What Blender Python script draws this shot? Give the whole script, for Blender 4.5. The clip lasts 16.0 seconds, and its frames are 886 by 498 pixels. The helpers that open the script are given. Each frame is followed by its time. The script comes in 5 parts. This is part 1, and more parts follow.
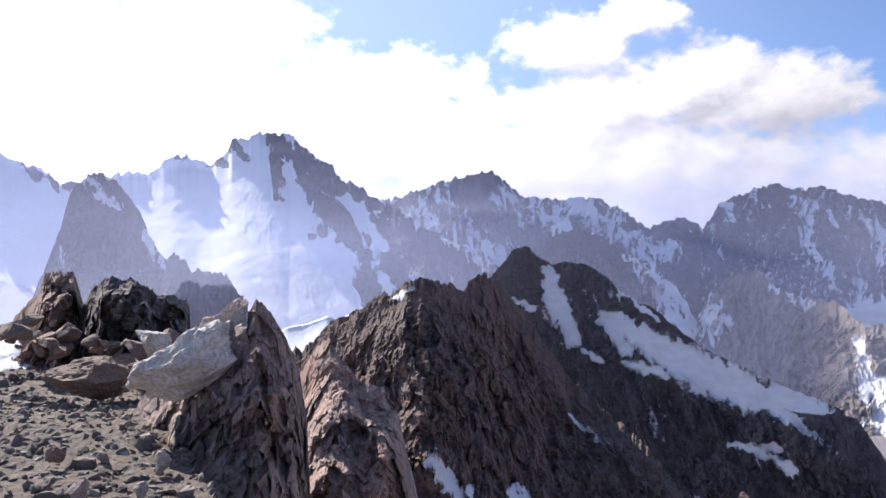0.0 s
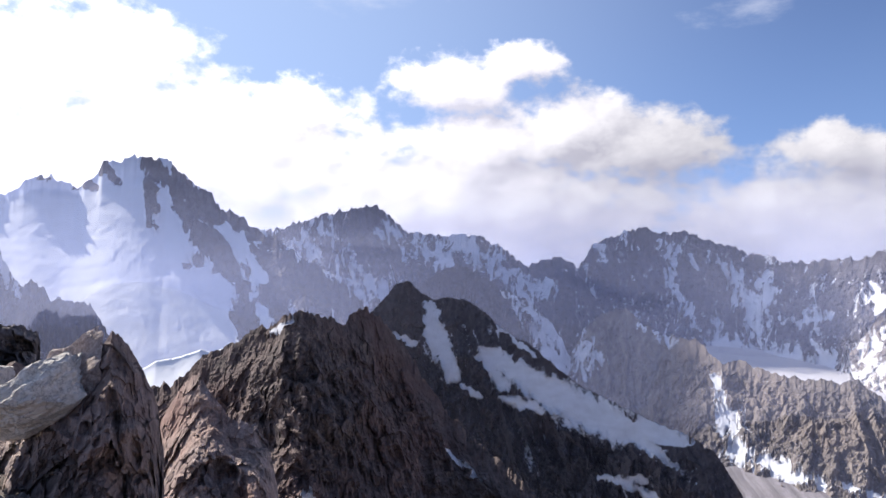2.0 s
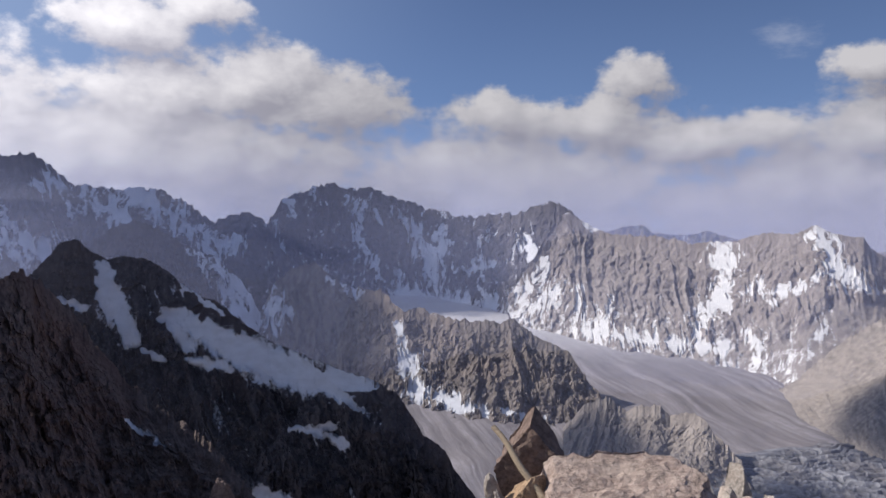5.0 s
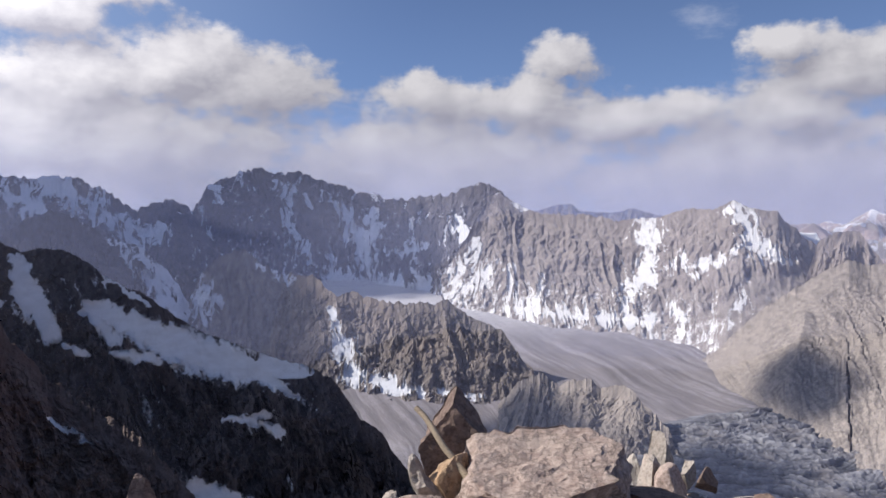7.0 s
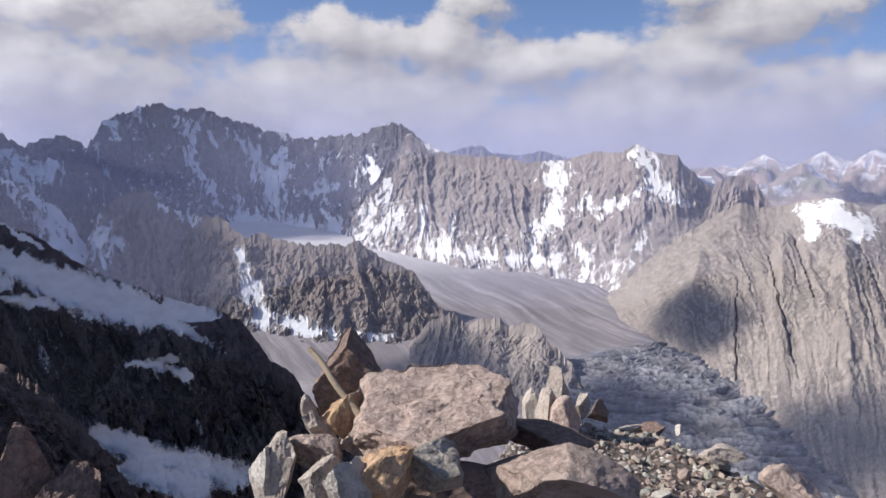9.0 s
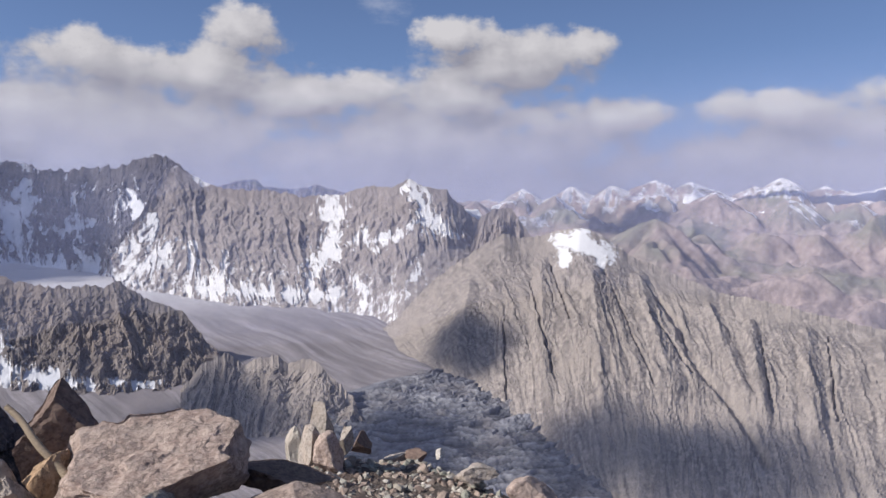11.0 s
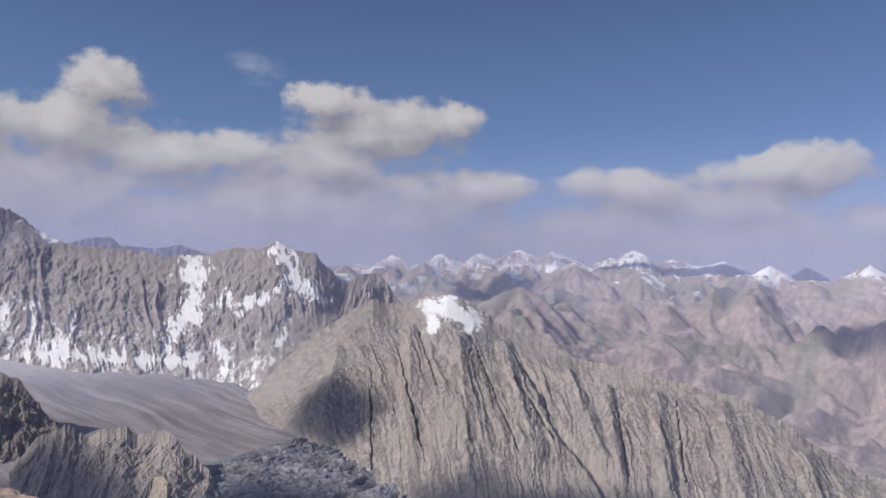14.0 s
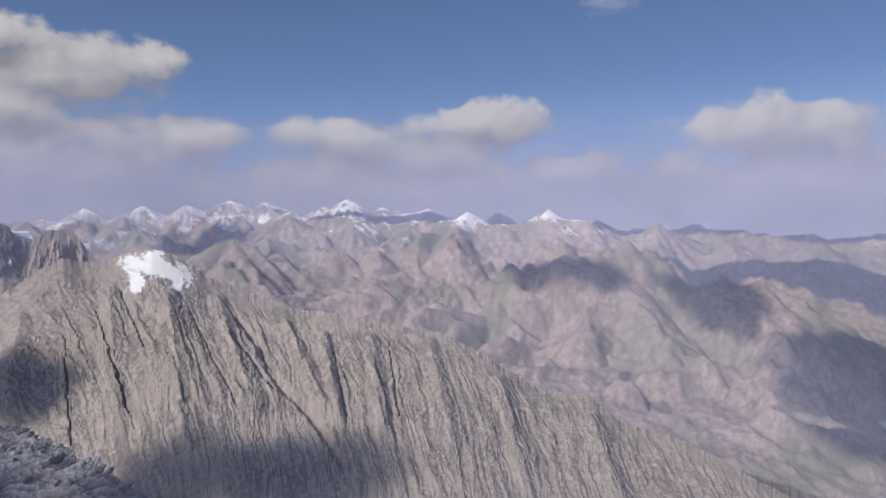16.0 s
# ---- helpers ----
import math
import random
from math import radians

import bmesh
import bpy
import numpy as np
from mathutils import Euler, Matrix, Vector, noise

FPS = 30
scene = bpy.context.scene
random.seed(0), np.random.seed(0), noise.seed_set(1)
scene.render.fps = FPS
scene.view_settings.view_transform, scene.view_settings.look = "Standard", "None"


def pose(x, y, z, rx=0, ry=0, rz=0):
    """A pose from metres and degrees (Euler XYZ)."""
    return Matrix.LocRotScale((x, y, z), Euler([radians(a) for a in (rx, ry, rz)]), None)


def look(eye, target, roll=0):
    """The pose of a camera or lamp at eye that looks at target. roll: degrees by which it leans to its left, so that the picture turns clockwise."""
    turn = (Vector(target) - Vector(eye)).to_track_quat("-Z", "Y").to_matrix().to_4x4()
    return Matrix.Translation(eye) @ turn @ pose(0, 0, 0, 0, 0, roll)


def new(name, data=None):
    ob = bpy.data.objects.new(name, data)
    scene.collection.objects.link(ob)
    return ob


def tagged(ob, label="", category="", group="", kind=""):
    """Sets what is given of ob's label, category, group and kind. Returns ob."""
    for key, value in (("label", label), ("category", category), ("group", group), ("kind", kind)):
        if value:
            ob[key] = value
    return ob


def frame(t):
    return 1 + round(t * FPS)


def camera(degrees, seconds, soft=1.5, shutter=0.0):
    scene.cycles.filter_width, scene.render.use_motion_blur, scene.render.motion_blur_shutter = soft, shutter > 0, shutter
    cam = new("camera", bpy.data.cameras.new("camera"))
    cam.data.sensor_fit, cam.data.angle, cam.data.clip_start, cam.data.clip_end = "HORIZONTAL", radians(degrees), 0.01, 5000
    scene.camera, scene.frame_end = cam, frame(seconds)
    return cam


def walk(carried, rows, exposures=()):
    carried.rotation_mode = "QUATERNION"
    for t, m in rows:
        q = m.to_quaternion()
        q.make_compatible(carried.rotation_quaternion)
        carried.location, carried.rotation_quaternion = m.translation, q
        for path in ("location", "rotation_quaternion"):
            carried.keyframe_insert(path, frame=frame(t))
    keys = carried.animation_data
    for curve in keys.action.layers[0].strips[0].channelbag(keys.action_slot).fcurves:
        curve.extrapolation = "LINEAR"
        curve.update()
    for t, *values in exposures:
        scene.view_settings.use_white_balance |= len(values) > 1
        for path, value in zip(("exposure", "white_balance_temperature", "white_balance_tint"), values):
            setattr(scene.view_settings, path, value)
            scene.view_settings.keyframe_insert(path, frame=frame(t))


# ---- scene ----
EYE = 1.6          # eye height over the summit ground
ARM = 0.45         # the camera is held at arm's length and swung round the body

# seconds, yaw, pitch, roll
TURN = [
    (0, 19.82, 0.26, -0.54), (0.5, 17.74, 0.50, -0.55), (1, 15.87, 0.76, -0.18), (1.5, 13.66, 0.80, 0.05),
    (2, 10.69, 3.12, -1.74), (2.5, 5.54, 5.97, 2.07), (3, -0.58, 7.71, 0.41), (3.5, -5.54, 6.39, -0.10),
    (4, -9.99, 3.24, -0.32), (4.2, -10.86, 1.70, -0.05), (6.3, -16.11, -0.32, -1.36), (6.5, -16.64, -0.48, -0.50),
    (7, -18.41, -1.28, 0.93), (7.5, -18.86, -2.28, 1.38), (8, -19.78, -3.26, 1.45), (8.5, -22.23, -5.31, 1.19),
    (9, -25.28, -5.94, 0.44), (9.5, -32.49, -4.27, -0.82), (10, -37.67, -3.78, -1.17), (10.2, -39.02, -3.95, -0.42),
    (12.3, -48.12, -0.64, 0.61), (12.5, -49.24, 0.17, 1.11), (13, -51.33, 1.82, 0.21), (13.5, -51.82, 2.15, -0.65),
    (14, -52.68, 1.60, -0.66), (14.5, -54.89, 1.97, -1.83), (15, -61.21, 2.22, -0.33), (15.5, -70.16, -0.19, 0.22),
    (16, -74.67, -2.34, 0.81)]

cam = camera(62.13, 16.0)
walk(cam, [(t, pose(-ARM * math.sin(radians(yaw)), ARM * math.cos(radians(yaw)), EYE, 90 + pitch, roll, yaw))
           for t, yaw, pitch, roll in TURN],
     exposures=[(0.0, 1.03), (1.5, 0.85), (2.5, 0.6), (3.0, 0.3), (3.5, -0.1), (4.2, -0.05), (6.5, 0.2), (9.0, 0.35), (10.2, 0.25), (12.5, -0.05), (14.5, -0.1), (16.0, -0.14)])

# ---- light: a low warm sun over the shoulder of the snow peak, and a cloudy sky ----
SUN_AZ, SUN_EL = 62.0, 36.0
to_sun = Vector((-math.sin(radians(SUN_AZ)) * math.cos(radians(SUN_EL)),
                 math.cos(radians(SUN_AZ)) * math.cos(radians(SUN_EL)), math.sin(radians(SUN_EL))))
sun = new("sun", bpy.data.lights.new("sun", "SUN"))
sun.data.energy, sun.data.angle, sun.data.color = 4.8, radians(0.5), (1.0, 0.94, 0.87)
sun.matrix_world = look(to_sun * 100, (0, 0, 0))


def nodes_of(tree):
    """A small helper to add and link nodes."""
    def add(kind, *inputs, out=0, **settings):
        node = tree.nodes.new(kind)
        for key, value in settings.items():
            if key == "operation":
                node.operation = value
            elif key == "data_type":
                node.data_type = value
            elif key == "vector_type":
                node.vector_type = value
            elif key == "noise_dimensions":
                node.noise_dimensions = value
            elif key == "attribute_name":
                node.attribute_name = value
            elif key == "blend_type":
                node.blend_type = value
            elif key == "clamp":
                node.use_clamp = value
            elif key == "interpolation_type":
                node.interpolation_type = value
        for slot, value in enumerate(inputs):
            if value is None:
                continue
            if isinstance(value, bpy.types.NodeSocket):
                tree.links.new(value, node.inputs[slot])
            else:
                node.inputs[slot].default_value = value
        return node.outputs[out]
    return add


# centre azimuth, height, half width, half height of each cloud's billows, in degrees
CLOUDS = [
    (49, 13.2, 14.8, 5.4), (37.2, 15.8, 8.1, 4), (25.8, 11.1, 11.7, 4), (33.1, 11.6, 9, 2.7), (10.1, 15.8, 5.8, 2.7),
    (5.5, 17.4, 4, 2), (0.9, 12.2, 9, 3.3), (-4.9, 11, 7, 3.2), (7.9, 11.2, 7.6, 2.9), (24.2, 13.1, 6.7, 2.7),
    (-17.2, 10.6, 5.4, 2), (-24.3, 9.9, 6.3, 2), (-27.9, 12.9, 3.1, 2.3), (-31.8, 8.6, 10.8, 2),
    (-44.3, 7.7, 4.9, 1.8), (-47.5, 10.7, 7.2, 3)]
CLOUDS_EAST = [
    (-43.4, 12.4, 2.8, 1.7), (-43.1, 8, 4.9, 2.43), (-52.4, 11.4, 4.5, 1.485), (-55.3, 6.2, 5.8, 1.755), (-67, 6.3, 5.8, 2.16),
    (-73.8, 5.1, 5.8, 1.755), (-78.5, 7.4, 6.7, 1.62), (-79, 6.8, 3.6, 2.16), (-84.1, 3.7, 4.9, 1.485), (-93.2, 3.4, 3.8, 1.485),
    (-96.3, 6.3, 5.4, 1.755), (-100.6, 5.8, 5.8, 2.16), (-103.4, 5.2, 2.7, 2.565), (-125, 7, 12, 4.05), (80, 14, 12, 6.75)]
# thin wisps higher up
WISPS = [(-11.9, 20.5, 5, 1.7), (20, 23, 10, 3.0), (9, 23.5, 6, 2.4), (-38, 15, 3, 1.5), (-87, 16, 4, 2.0)]
# the grey bank under them
BANK = [(46, 5, 30, 9), (30, 9, 16, 6), (10, 6, 22, 6.5), (-18, 4.6, 18, 5.6), (-42, 3.6, 17, 5), (-70, 2, 18, 4), (-102, 1.5, 20, 4)]


def cloud_group():
    """Cloud density over a direction (azimuth, elevation): billows of the listed clouds, frayed by noise."""
    tree = bpy.data.node_groups.new("cloud_density", "ShaderNodeTree")
    tree.interface.new_socket("angles", in_out="INPUT", socket_type="NodeSocketVector")
    tree.interface.new_socket("density", in_out="OUTPUT", socket_type="NodeSocketFloat")
    add = nodes_of(tree)
    angles = tree.nodes.new("NodeGroupInput").outputs[0]
    warp = add("ShaderNodeTexNoise", angles, None, 0.16, 5.0, 0.55, out=1)
    shift = add("ShaderNodeVectorMath", warp, (0.5, 0.5, 0.5), operation="SUBTRACT")
    shift = add("ShaderNodeVectorMath", shift, (3.6, 2.4, 0.0), operation="MULTIPLY")
    warped = add("ShaderNodeVectorMath", angles, shift, operation="ADD")
    ripple = add("ShaderNodeTexNoise", angles, None, 0.55, 4.0, 0.6, out=1)
    ripple = add("ShaderNodeVectorMath", ripple, (0.5, 0.5, 0.5), operation="SUBTRACT")
    ripple = add("ShaderNodeVectorMath", ripple, (1.7, 1.4, 0.0), operation="MULTIPLY")
    warped = add("ShaderNodeVectorMath", warped, ripple, operation="ADD")
    total = None
    for az, el, wide, high in CLOUDS + CLOUDS_EAST + BANK:
        at = add("ShaderNodeVectorMath", warped, (az, el, 0.0), operation="SUBTRACT")
        at = add("ShaderNodeVectorMath", at, (1 / wide, 1 / high, 0.0), operation="MULTIPLY")
        size = add("ShaderNodeVectorMath", at, operation="LENGTH", out=1)
        body = add("ShaderNodeMath", 1.0, size, operation="SUBTRACT")
        total = body if total is None else add("ShaderNodeMath", total, body, 0.35, operation="SMOOTH_MAX")
    billow = add("ShaderNodeTexNoise", add("ShaderNodeVectorMath", angles, (0.33, 0.48, 0.0), operation="MULTIPLY"),
                 None, 1.0, 8.0, 0.56)
    billow = add("ShaderNodeMath", billow, 0.5, operation="SUBTRACT")
    billow = add("ShaderNodeMath", billow, 1.5, operation="MULTIPLY")
    total = add("ShaderNodeMath", total, billow, operation="ADD")
    out = tree.nodes.new("NodeGroupOutput")
    tree.links.new(total, out.inputs[0])
    return tree


def make_world():
    world = bpy.data.worlds.new("world")
    scene.world = world
    world.use_nodes = True
    tree = world.node_tree
    tree.nodes.clear()
    add = nodes_of(tree)
    sky = tree.nodes.new("ShaderNodeTexSky")
    sky.sky_type, sky.sun_disc = "NISHITA", False
    sky.sun_elevation, sky.sun_rotation = radians(SUN_EL), radians(-SUN_AZ)
    sky.altitude, sky.air_density, sky.dust_density, sky.ozone_density = 4000, 1.0, 0.6, 1.5
    blue = add("ShaderNodeVectorMath", sky.outputs[0], (0.070, 0.068, 0.082), operation="MULTIPLY")
    way = add("ShaderNodeTexCoord", out=0)
    split = tree.nodes.new("ShaderNodeSeparateXYZ")
    tree.links.new(way, split.inputs[0])
    az = add("ShaderNodeMath", add("ShaderNodeMath", split.outputs[0], -1.0, operation="MULTIPLY"), split.outputs[1], operation="ARCTAN2")
    az = add("ShaderNodeMath", az, 180 / math.pi, operation="MULTIPLY")
    el = add("ShaderNodeMath", add("ShaderNodeMath", split.outputs[2], operation="ARCSINE"), 180 / math.pi, operation="MULTIPLY")
    angles = add("ShaderNodeCombineXYZ", az, el, 0.0)
    group = cloud_group()

    def density(where):
        node = tree.nodes.new("ShaderNodeGroup")
        node.node_tree = group
        tree.links.new(where, node.inputs[0])
        return node.outputs[0]
    here = density(angles)
    sunward = density(add("ShaderNodeVectorMath", angles, (1.3, 1.7, 0.0), operation="ADD"))
    cover = add("ShaderNodeMapRange", here, -0.06, 0.42, 0.0, 1.0, interpolation_type="SMOOTHSTEP")
    # hazy cloud bank low over the mountains
    bank = add("ShaderNodeMapRange", el, 8.5, 0.0, 0.0, 0.9, interpolation_type="SMOOTHSTEP")
    light = add("ShaderNodeMath", here, sunward, operation="SUBTRACT")
    light = add("ShaderNodeMapRange", light, -0.5, 0.95, 0.0, 1.0)
    near_sun = add("ShaderNodeVectorMath", way, tuple(to_sun), operation="DOT_PRODUCT", out=1)
    glow = add("ShaderNodeMapRange", near_sun, 0.35, 0.98, 0.0, 1.0, interpolation_type="SMOOTHSTEP")
    cloud = add("ShaderNodeMix", light, None, None, None, None, None, (0.385, 0.38, 0.45, 1), (0.80, 0.78, 0.82, 1), out=2, data_type="RGBA")
    cloud = add("ShaderNodeVectorMath", cloud, None, None, add("ShaderNodeMapRange", glow, 0.0, 1.0, 0.72, 1.85), operation="SCALE")
    misty = add("ShaderNodeVectorMath", (0.335, 0.335, 0.44), None, None, add("ShaderNodeMapRange", glow, 0.0, 1.0, 0.9, 1.7), operation="SCALE")
    pale = add("ShaderNodeMapRange", el, 27.0, 3.0, 0.0, 0.5)
    blue = add("ShaderNodeMix", pale, None, None, None, None, None, blue, (0.19, 0.32, 0.57, 1), out=2, data_type="RGBA")
    blue = add("ShaderNodeMix", add("ShaderNodeMapRange", near_sun, 0.3, 1.0, 0.0, 0.6, interpolation_type="SMOOTHSTEP"), None, None, None, None, None, blue, (0.42, 0.53, 0.74, 1), out=2, data_type="RGBA")
    # thin wisps, frayed and half clear
    thin = None
    fray = add("ShaderNodeTexNoise", add("ShaderNodeVectorMath", angles, (0.22, 0.5, 0.0), operation="MULTIPLY"), None, 1.0, 6.0, 0.6)
    for a, e, wide, high in WISPS:
        off = add("ShaderNodeVectorMath", add("ShaderNodeVectorMath", angles, (a, e, 0.0), operation="SUBTRACT"), (1 / wide, 1 / high, 0.0), operation="MULTIPLY")
        body = add("ShaderNodeMath", 1.0, add("ShaderNodeVectorMath", off, operation="LENGTH", out=1), operation="SUBTRACT")
        thin = body if thin is None else add("ShaderNodeMath", thin, body, operation="MAXIMUM")
    thin = add("ShaderNodeMath", thin, add("ShaderNodeMath", add("ShaderNodeMath", fray, -0.55, operation="ADD"), 3.2, operation="MULTIPLY"), operation="ADD")
    veil = add("ShaderNodeMapRange", thin, 0.0, 1.3, 0.0, 0.42, interpolation_type="SMOOTHSTEP")
    blue = add("ShaderNodeMix", veil, None, None, None, None, None, blue, (0.52, 0.54, 0.64, 1), out=2, data_type="RGBA")
    result = add("ShaderNodeMix", cover, None, None, None, None, None, blue, cloud, out=2, data_type="RGBA")
    result = add("ShaderNodeMix", bank, None, None, None, None, None, result, misty, out=2, data_type="RGBA")
    shader = add("ShaderNodeBackground", result, 1.0)
    output = tree.nodes.new("ShaderNodeOutputWorld")
    tree.links.new(shader, output.inputs[0])


make_world()


# ---- materials ----
def new_material(name):
    mat = bpy.data.materials.new(name)
    mat.use_nodes = True
    tree = mat.node_tree
    tree.nodes.clear()
    shader = tree.nodes.new("ShaderNodeBsdfPrincipled")
    output = tree.nodes.new("ShaderNodeOutputMaterial")
    tree.links.new(shader.outputs[0], output.inputs[0])
    return mat, tree, shader, nodes_of(tree)


def mix(add, factor, a, b):
    return add("ShaderNodeMix", factor, None, None, None, None, None, a, b, out=2, data_type="RGBA")


def rock_material(name, dark, light, tint, grain, relief, snow=False, snow_colour=(0.66, 0.67, 0.71, 1), streak=3.0, fray=1.1, melt=0.0,
                  dirt=0.45, scree=None, flow=0.0):
    """Fractured rock: two scales of mottling, veins that run down the fall line, scree on the ledges, and snow where the snow lies."""
    mat, tree, shader, add = new_material(name)
    place = add("ShaderNodeNewGeometry", out=0)
    broad = add("ShaderNodeTexNoise", place, None, 1.0 / (grain * 14), 6.0, 0.6)
    run = add("ShaderNodeVectorMath", place, (1.0, 1.0, 1.0 / streak), operation="MULTIPLY")
    fine = add("ShaderNodeTexNoise", run, None, 1.0 / grain, 9.0, 0.65)
    tiny = add("ShaderNodeTexNoise", place, None, 5.0 / grain, 6.0, 0.7)
    a = add("ShaderNodeMapRange", fine, 0.34, 0.66, 0.0, 1.0)
    colour = mix(add, a, dark, light)
    if flow:
        vein = add("ShaderNodeAttribute", attribute_name="vein", out=2)
        vein = add("ShaderNodeMath", vein, add("ShaderNodeMath", tiny, -0.5, operation="ADD"), operation="ADD")
        colour = mix(add, add("ShaderNodeMapRange", vein, 0.05, 0.55, flow, 0.0), colour, dark)
        colour = mix(add, add("ShaderNodeMapRange", vein, 0.5, 1.0, 0.0, 0.8 * flow), colour, light)
    colour = mix(add, add("ShaderNodeMapRange", broad, 0.45, 0.66, 0.0, 0.85), colour, tint)
    if scree:
        lying = add("ShaderNodeSeparateXYZ", add("ShaderNodeNewGeometry", out=1), out=2)
        lying = add("ShaderNodeMath", lying, add("ShaderNodeMath", add("ShaderNodeMath", fine, -0.5, operation="ADD"), 0.5, operation="MULTIPLY"), operation="ADD")
        colour = mix(add, add("ShaderNodeMapRange", lying, 0.58, 0.86, 0.0, 0.85, interpolation_type="SMOOTHSTEP"), colour, scree)
    spots = add("ShaderNodeMapRange", tiny, 0.3, 0.7, 0.7, 1.25)
    colour = add("ShaderNodeVectorMath", colour, None, None, spots, operation="SCALE")
    crack = add("ShaderNodeTexVoronoi", run, None, 1.6 / grain)
    height = add("ShaderNodeMath", fine, add("ShaderNodeMath", tiny, 0.35, operation="MULTIPLY"), operation="ADD")
    height = add("ShaderNodeMath", height, add("ShaderNodeMath", crack, 0.28, operation="MULTIPLY"), operation="ADD")
    bump = add("ShaderNodeBump", 0.75, relief, None, height)
    tree.links.new(bump, shader.inputs["Normal"])
    shader.inputs["Roughness"].default_value = 0.9
    shader.inputs["Specular IOR Level"].default_value = 0.25
    if snow:
        lies = add("ShaderNodeAttribute", attribute_name="snow", out=2)
        worn = add("ShaderNodeMath", add("ShaderNodeMath", fine, tiny, operation="ADD"), -1.0, operation="ADD")
        worn = add("ShaderNodeMath", worn, 2.2 * fray, operation="MULTIPLY")
        lies = add("ShaderNodeMath", lies, worn, operation="ADD")
        lies = add("ShaderNodeMapRange", lies, -0.06 - 0.5 * melt, 0.10 + melt, 0.0, 1.0, interpolation_type="SMOOTHSTEP")
        firn = add("ShaderNodeTexNoise", add("ShaderNodeVectorMath", place, (1.0, 1.0, 2.2), operation="MULTIPLY"), None, 0.3 / grain, 6.0, 0.6)
        pale = mix(add, add("ShaderNodeMapRange", firn, 0.35, 0.68, 0.0, dirt), snow_colour, (0.44, 0.435, 0.45, 1))
        colour = mix(add, lies, colour, pale)
        soft = add("ShaderNodeMapRange", lies, 0.0, 1.0, 0.75, 0.12)
        tree.links.new(soft, bump.node.inputs[0])
    tree.links.new(colour, shader.inputs["Base Color"])
    return mat


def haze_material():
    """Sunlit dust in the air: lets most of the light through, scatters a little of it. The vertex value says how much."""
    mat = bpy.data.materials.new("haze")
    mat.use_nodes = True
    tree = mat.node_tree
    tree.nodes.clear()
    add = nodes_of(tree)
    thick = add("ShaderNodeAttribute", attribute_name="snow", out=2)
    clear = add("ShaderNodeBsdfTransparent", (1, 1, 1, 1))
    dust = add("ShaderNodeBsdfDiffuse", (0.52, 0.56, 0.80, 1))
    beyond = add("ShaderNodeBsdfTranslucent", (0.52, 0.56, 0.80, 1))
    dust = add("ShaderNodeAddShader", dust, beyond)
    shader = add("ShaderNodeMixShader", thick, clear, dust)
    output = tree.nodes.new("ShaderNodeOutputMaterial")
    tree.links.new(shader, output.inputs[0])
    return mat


# ---- noise on arrays ----
def hashed(ix, iy, iz):
    h = (ix * 374761393 + iy * 668265263 + iz * 2147483647 + 1274126177) & 0xFFFFFFFF
    h = ((h ^ (h >> 13)) * 1274126177) & 0xFFFFFFFF
    h = ((h ^ (h >> 16)) * 2246822519) & 0xFFFFFFFF
    return ((h ^ (h >> 15)) & 0xFFFFFF) / 16777215.0


def value_noise(x, y, z):
    """Smooth noise from 0 to 1 over arrays of places."""
    fx, fy, fz = np.floor(x), np.floor(y), np.floor(z)
    ix, iy, iz = fx.astype(np.int64), fy.astype(np.int64), fz.astype(np.int64)
    u, v, w = x - fx, y - fy, z - fz
    u, v, w = (a * a * a * (a * (a * 6 - 15) + 10) for a in (u, v, w))
    total = 0.0
    for i, a in ((0, 1 - u), (1, u)):
        for j, b in ((0, 1 - v), (1, v)):
            for k, c in ((0, 1 - w), (1, w)):
                total = total + a * b * c * hashed(ix + i, iy + j, iz + k)
    return total


def fbm(x, y, z=0.0, octaves=5, gain=0.5):
    """Fractal noise, about -1 to 1."""
    x, y, z = np.broadcast_arrays(np.asarray(x, float), y, z)
    total, size, norm = np.zeros(x.shape), 1.0, 0.0
    for o in range(octaves):
        total += size * (value_noise(x + 17.3 * o, y + 9.1 * o, z + 5.7 * o) * 2 - 1)
        norm += size
        x, y, z, size = x * 2.03, y * 2.03, z * 2.03, size * gain
    return total / norm * 1.6


def ridged(x, y, z=0.0, octaves=4, gain=0.5):
    """Fractal noise with sharp crests, 0 to 1."""
    x, y, z = np.broadcast_arrays(np.asarray(x, float), y, z)
    total, size, norm = np.zeros(x.shape), 1.0, 0.0
    for o in range(octaves):
        n = 1 - np.abs(value_noise(x + 31.7 * o, y + 3.3 * o, z + 7.9 * o) * 2 - 1) * 1.35
        total += size * n
        norm += size
        x, y, z, size = x * 2.1, y * 2.1, z * 2.1, size * gain
    return total / norm


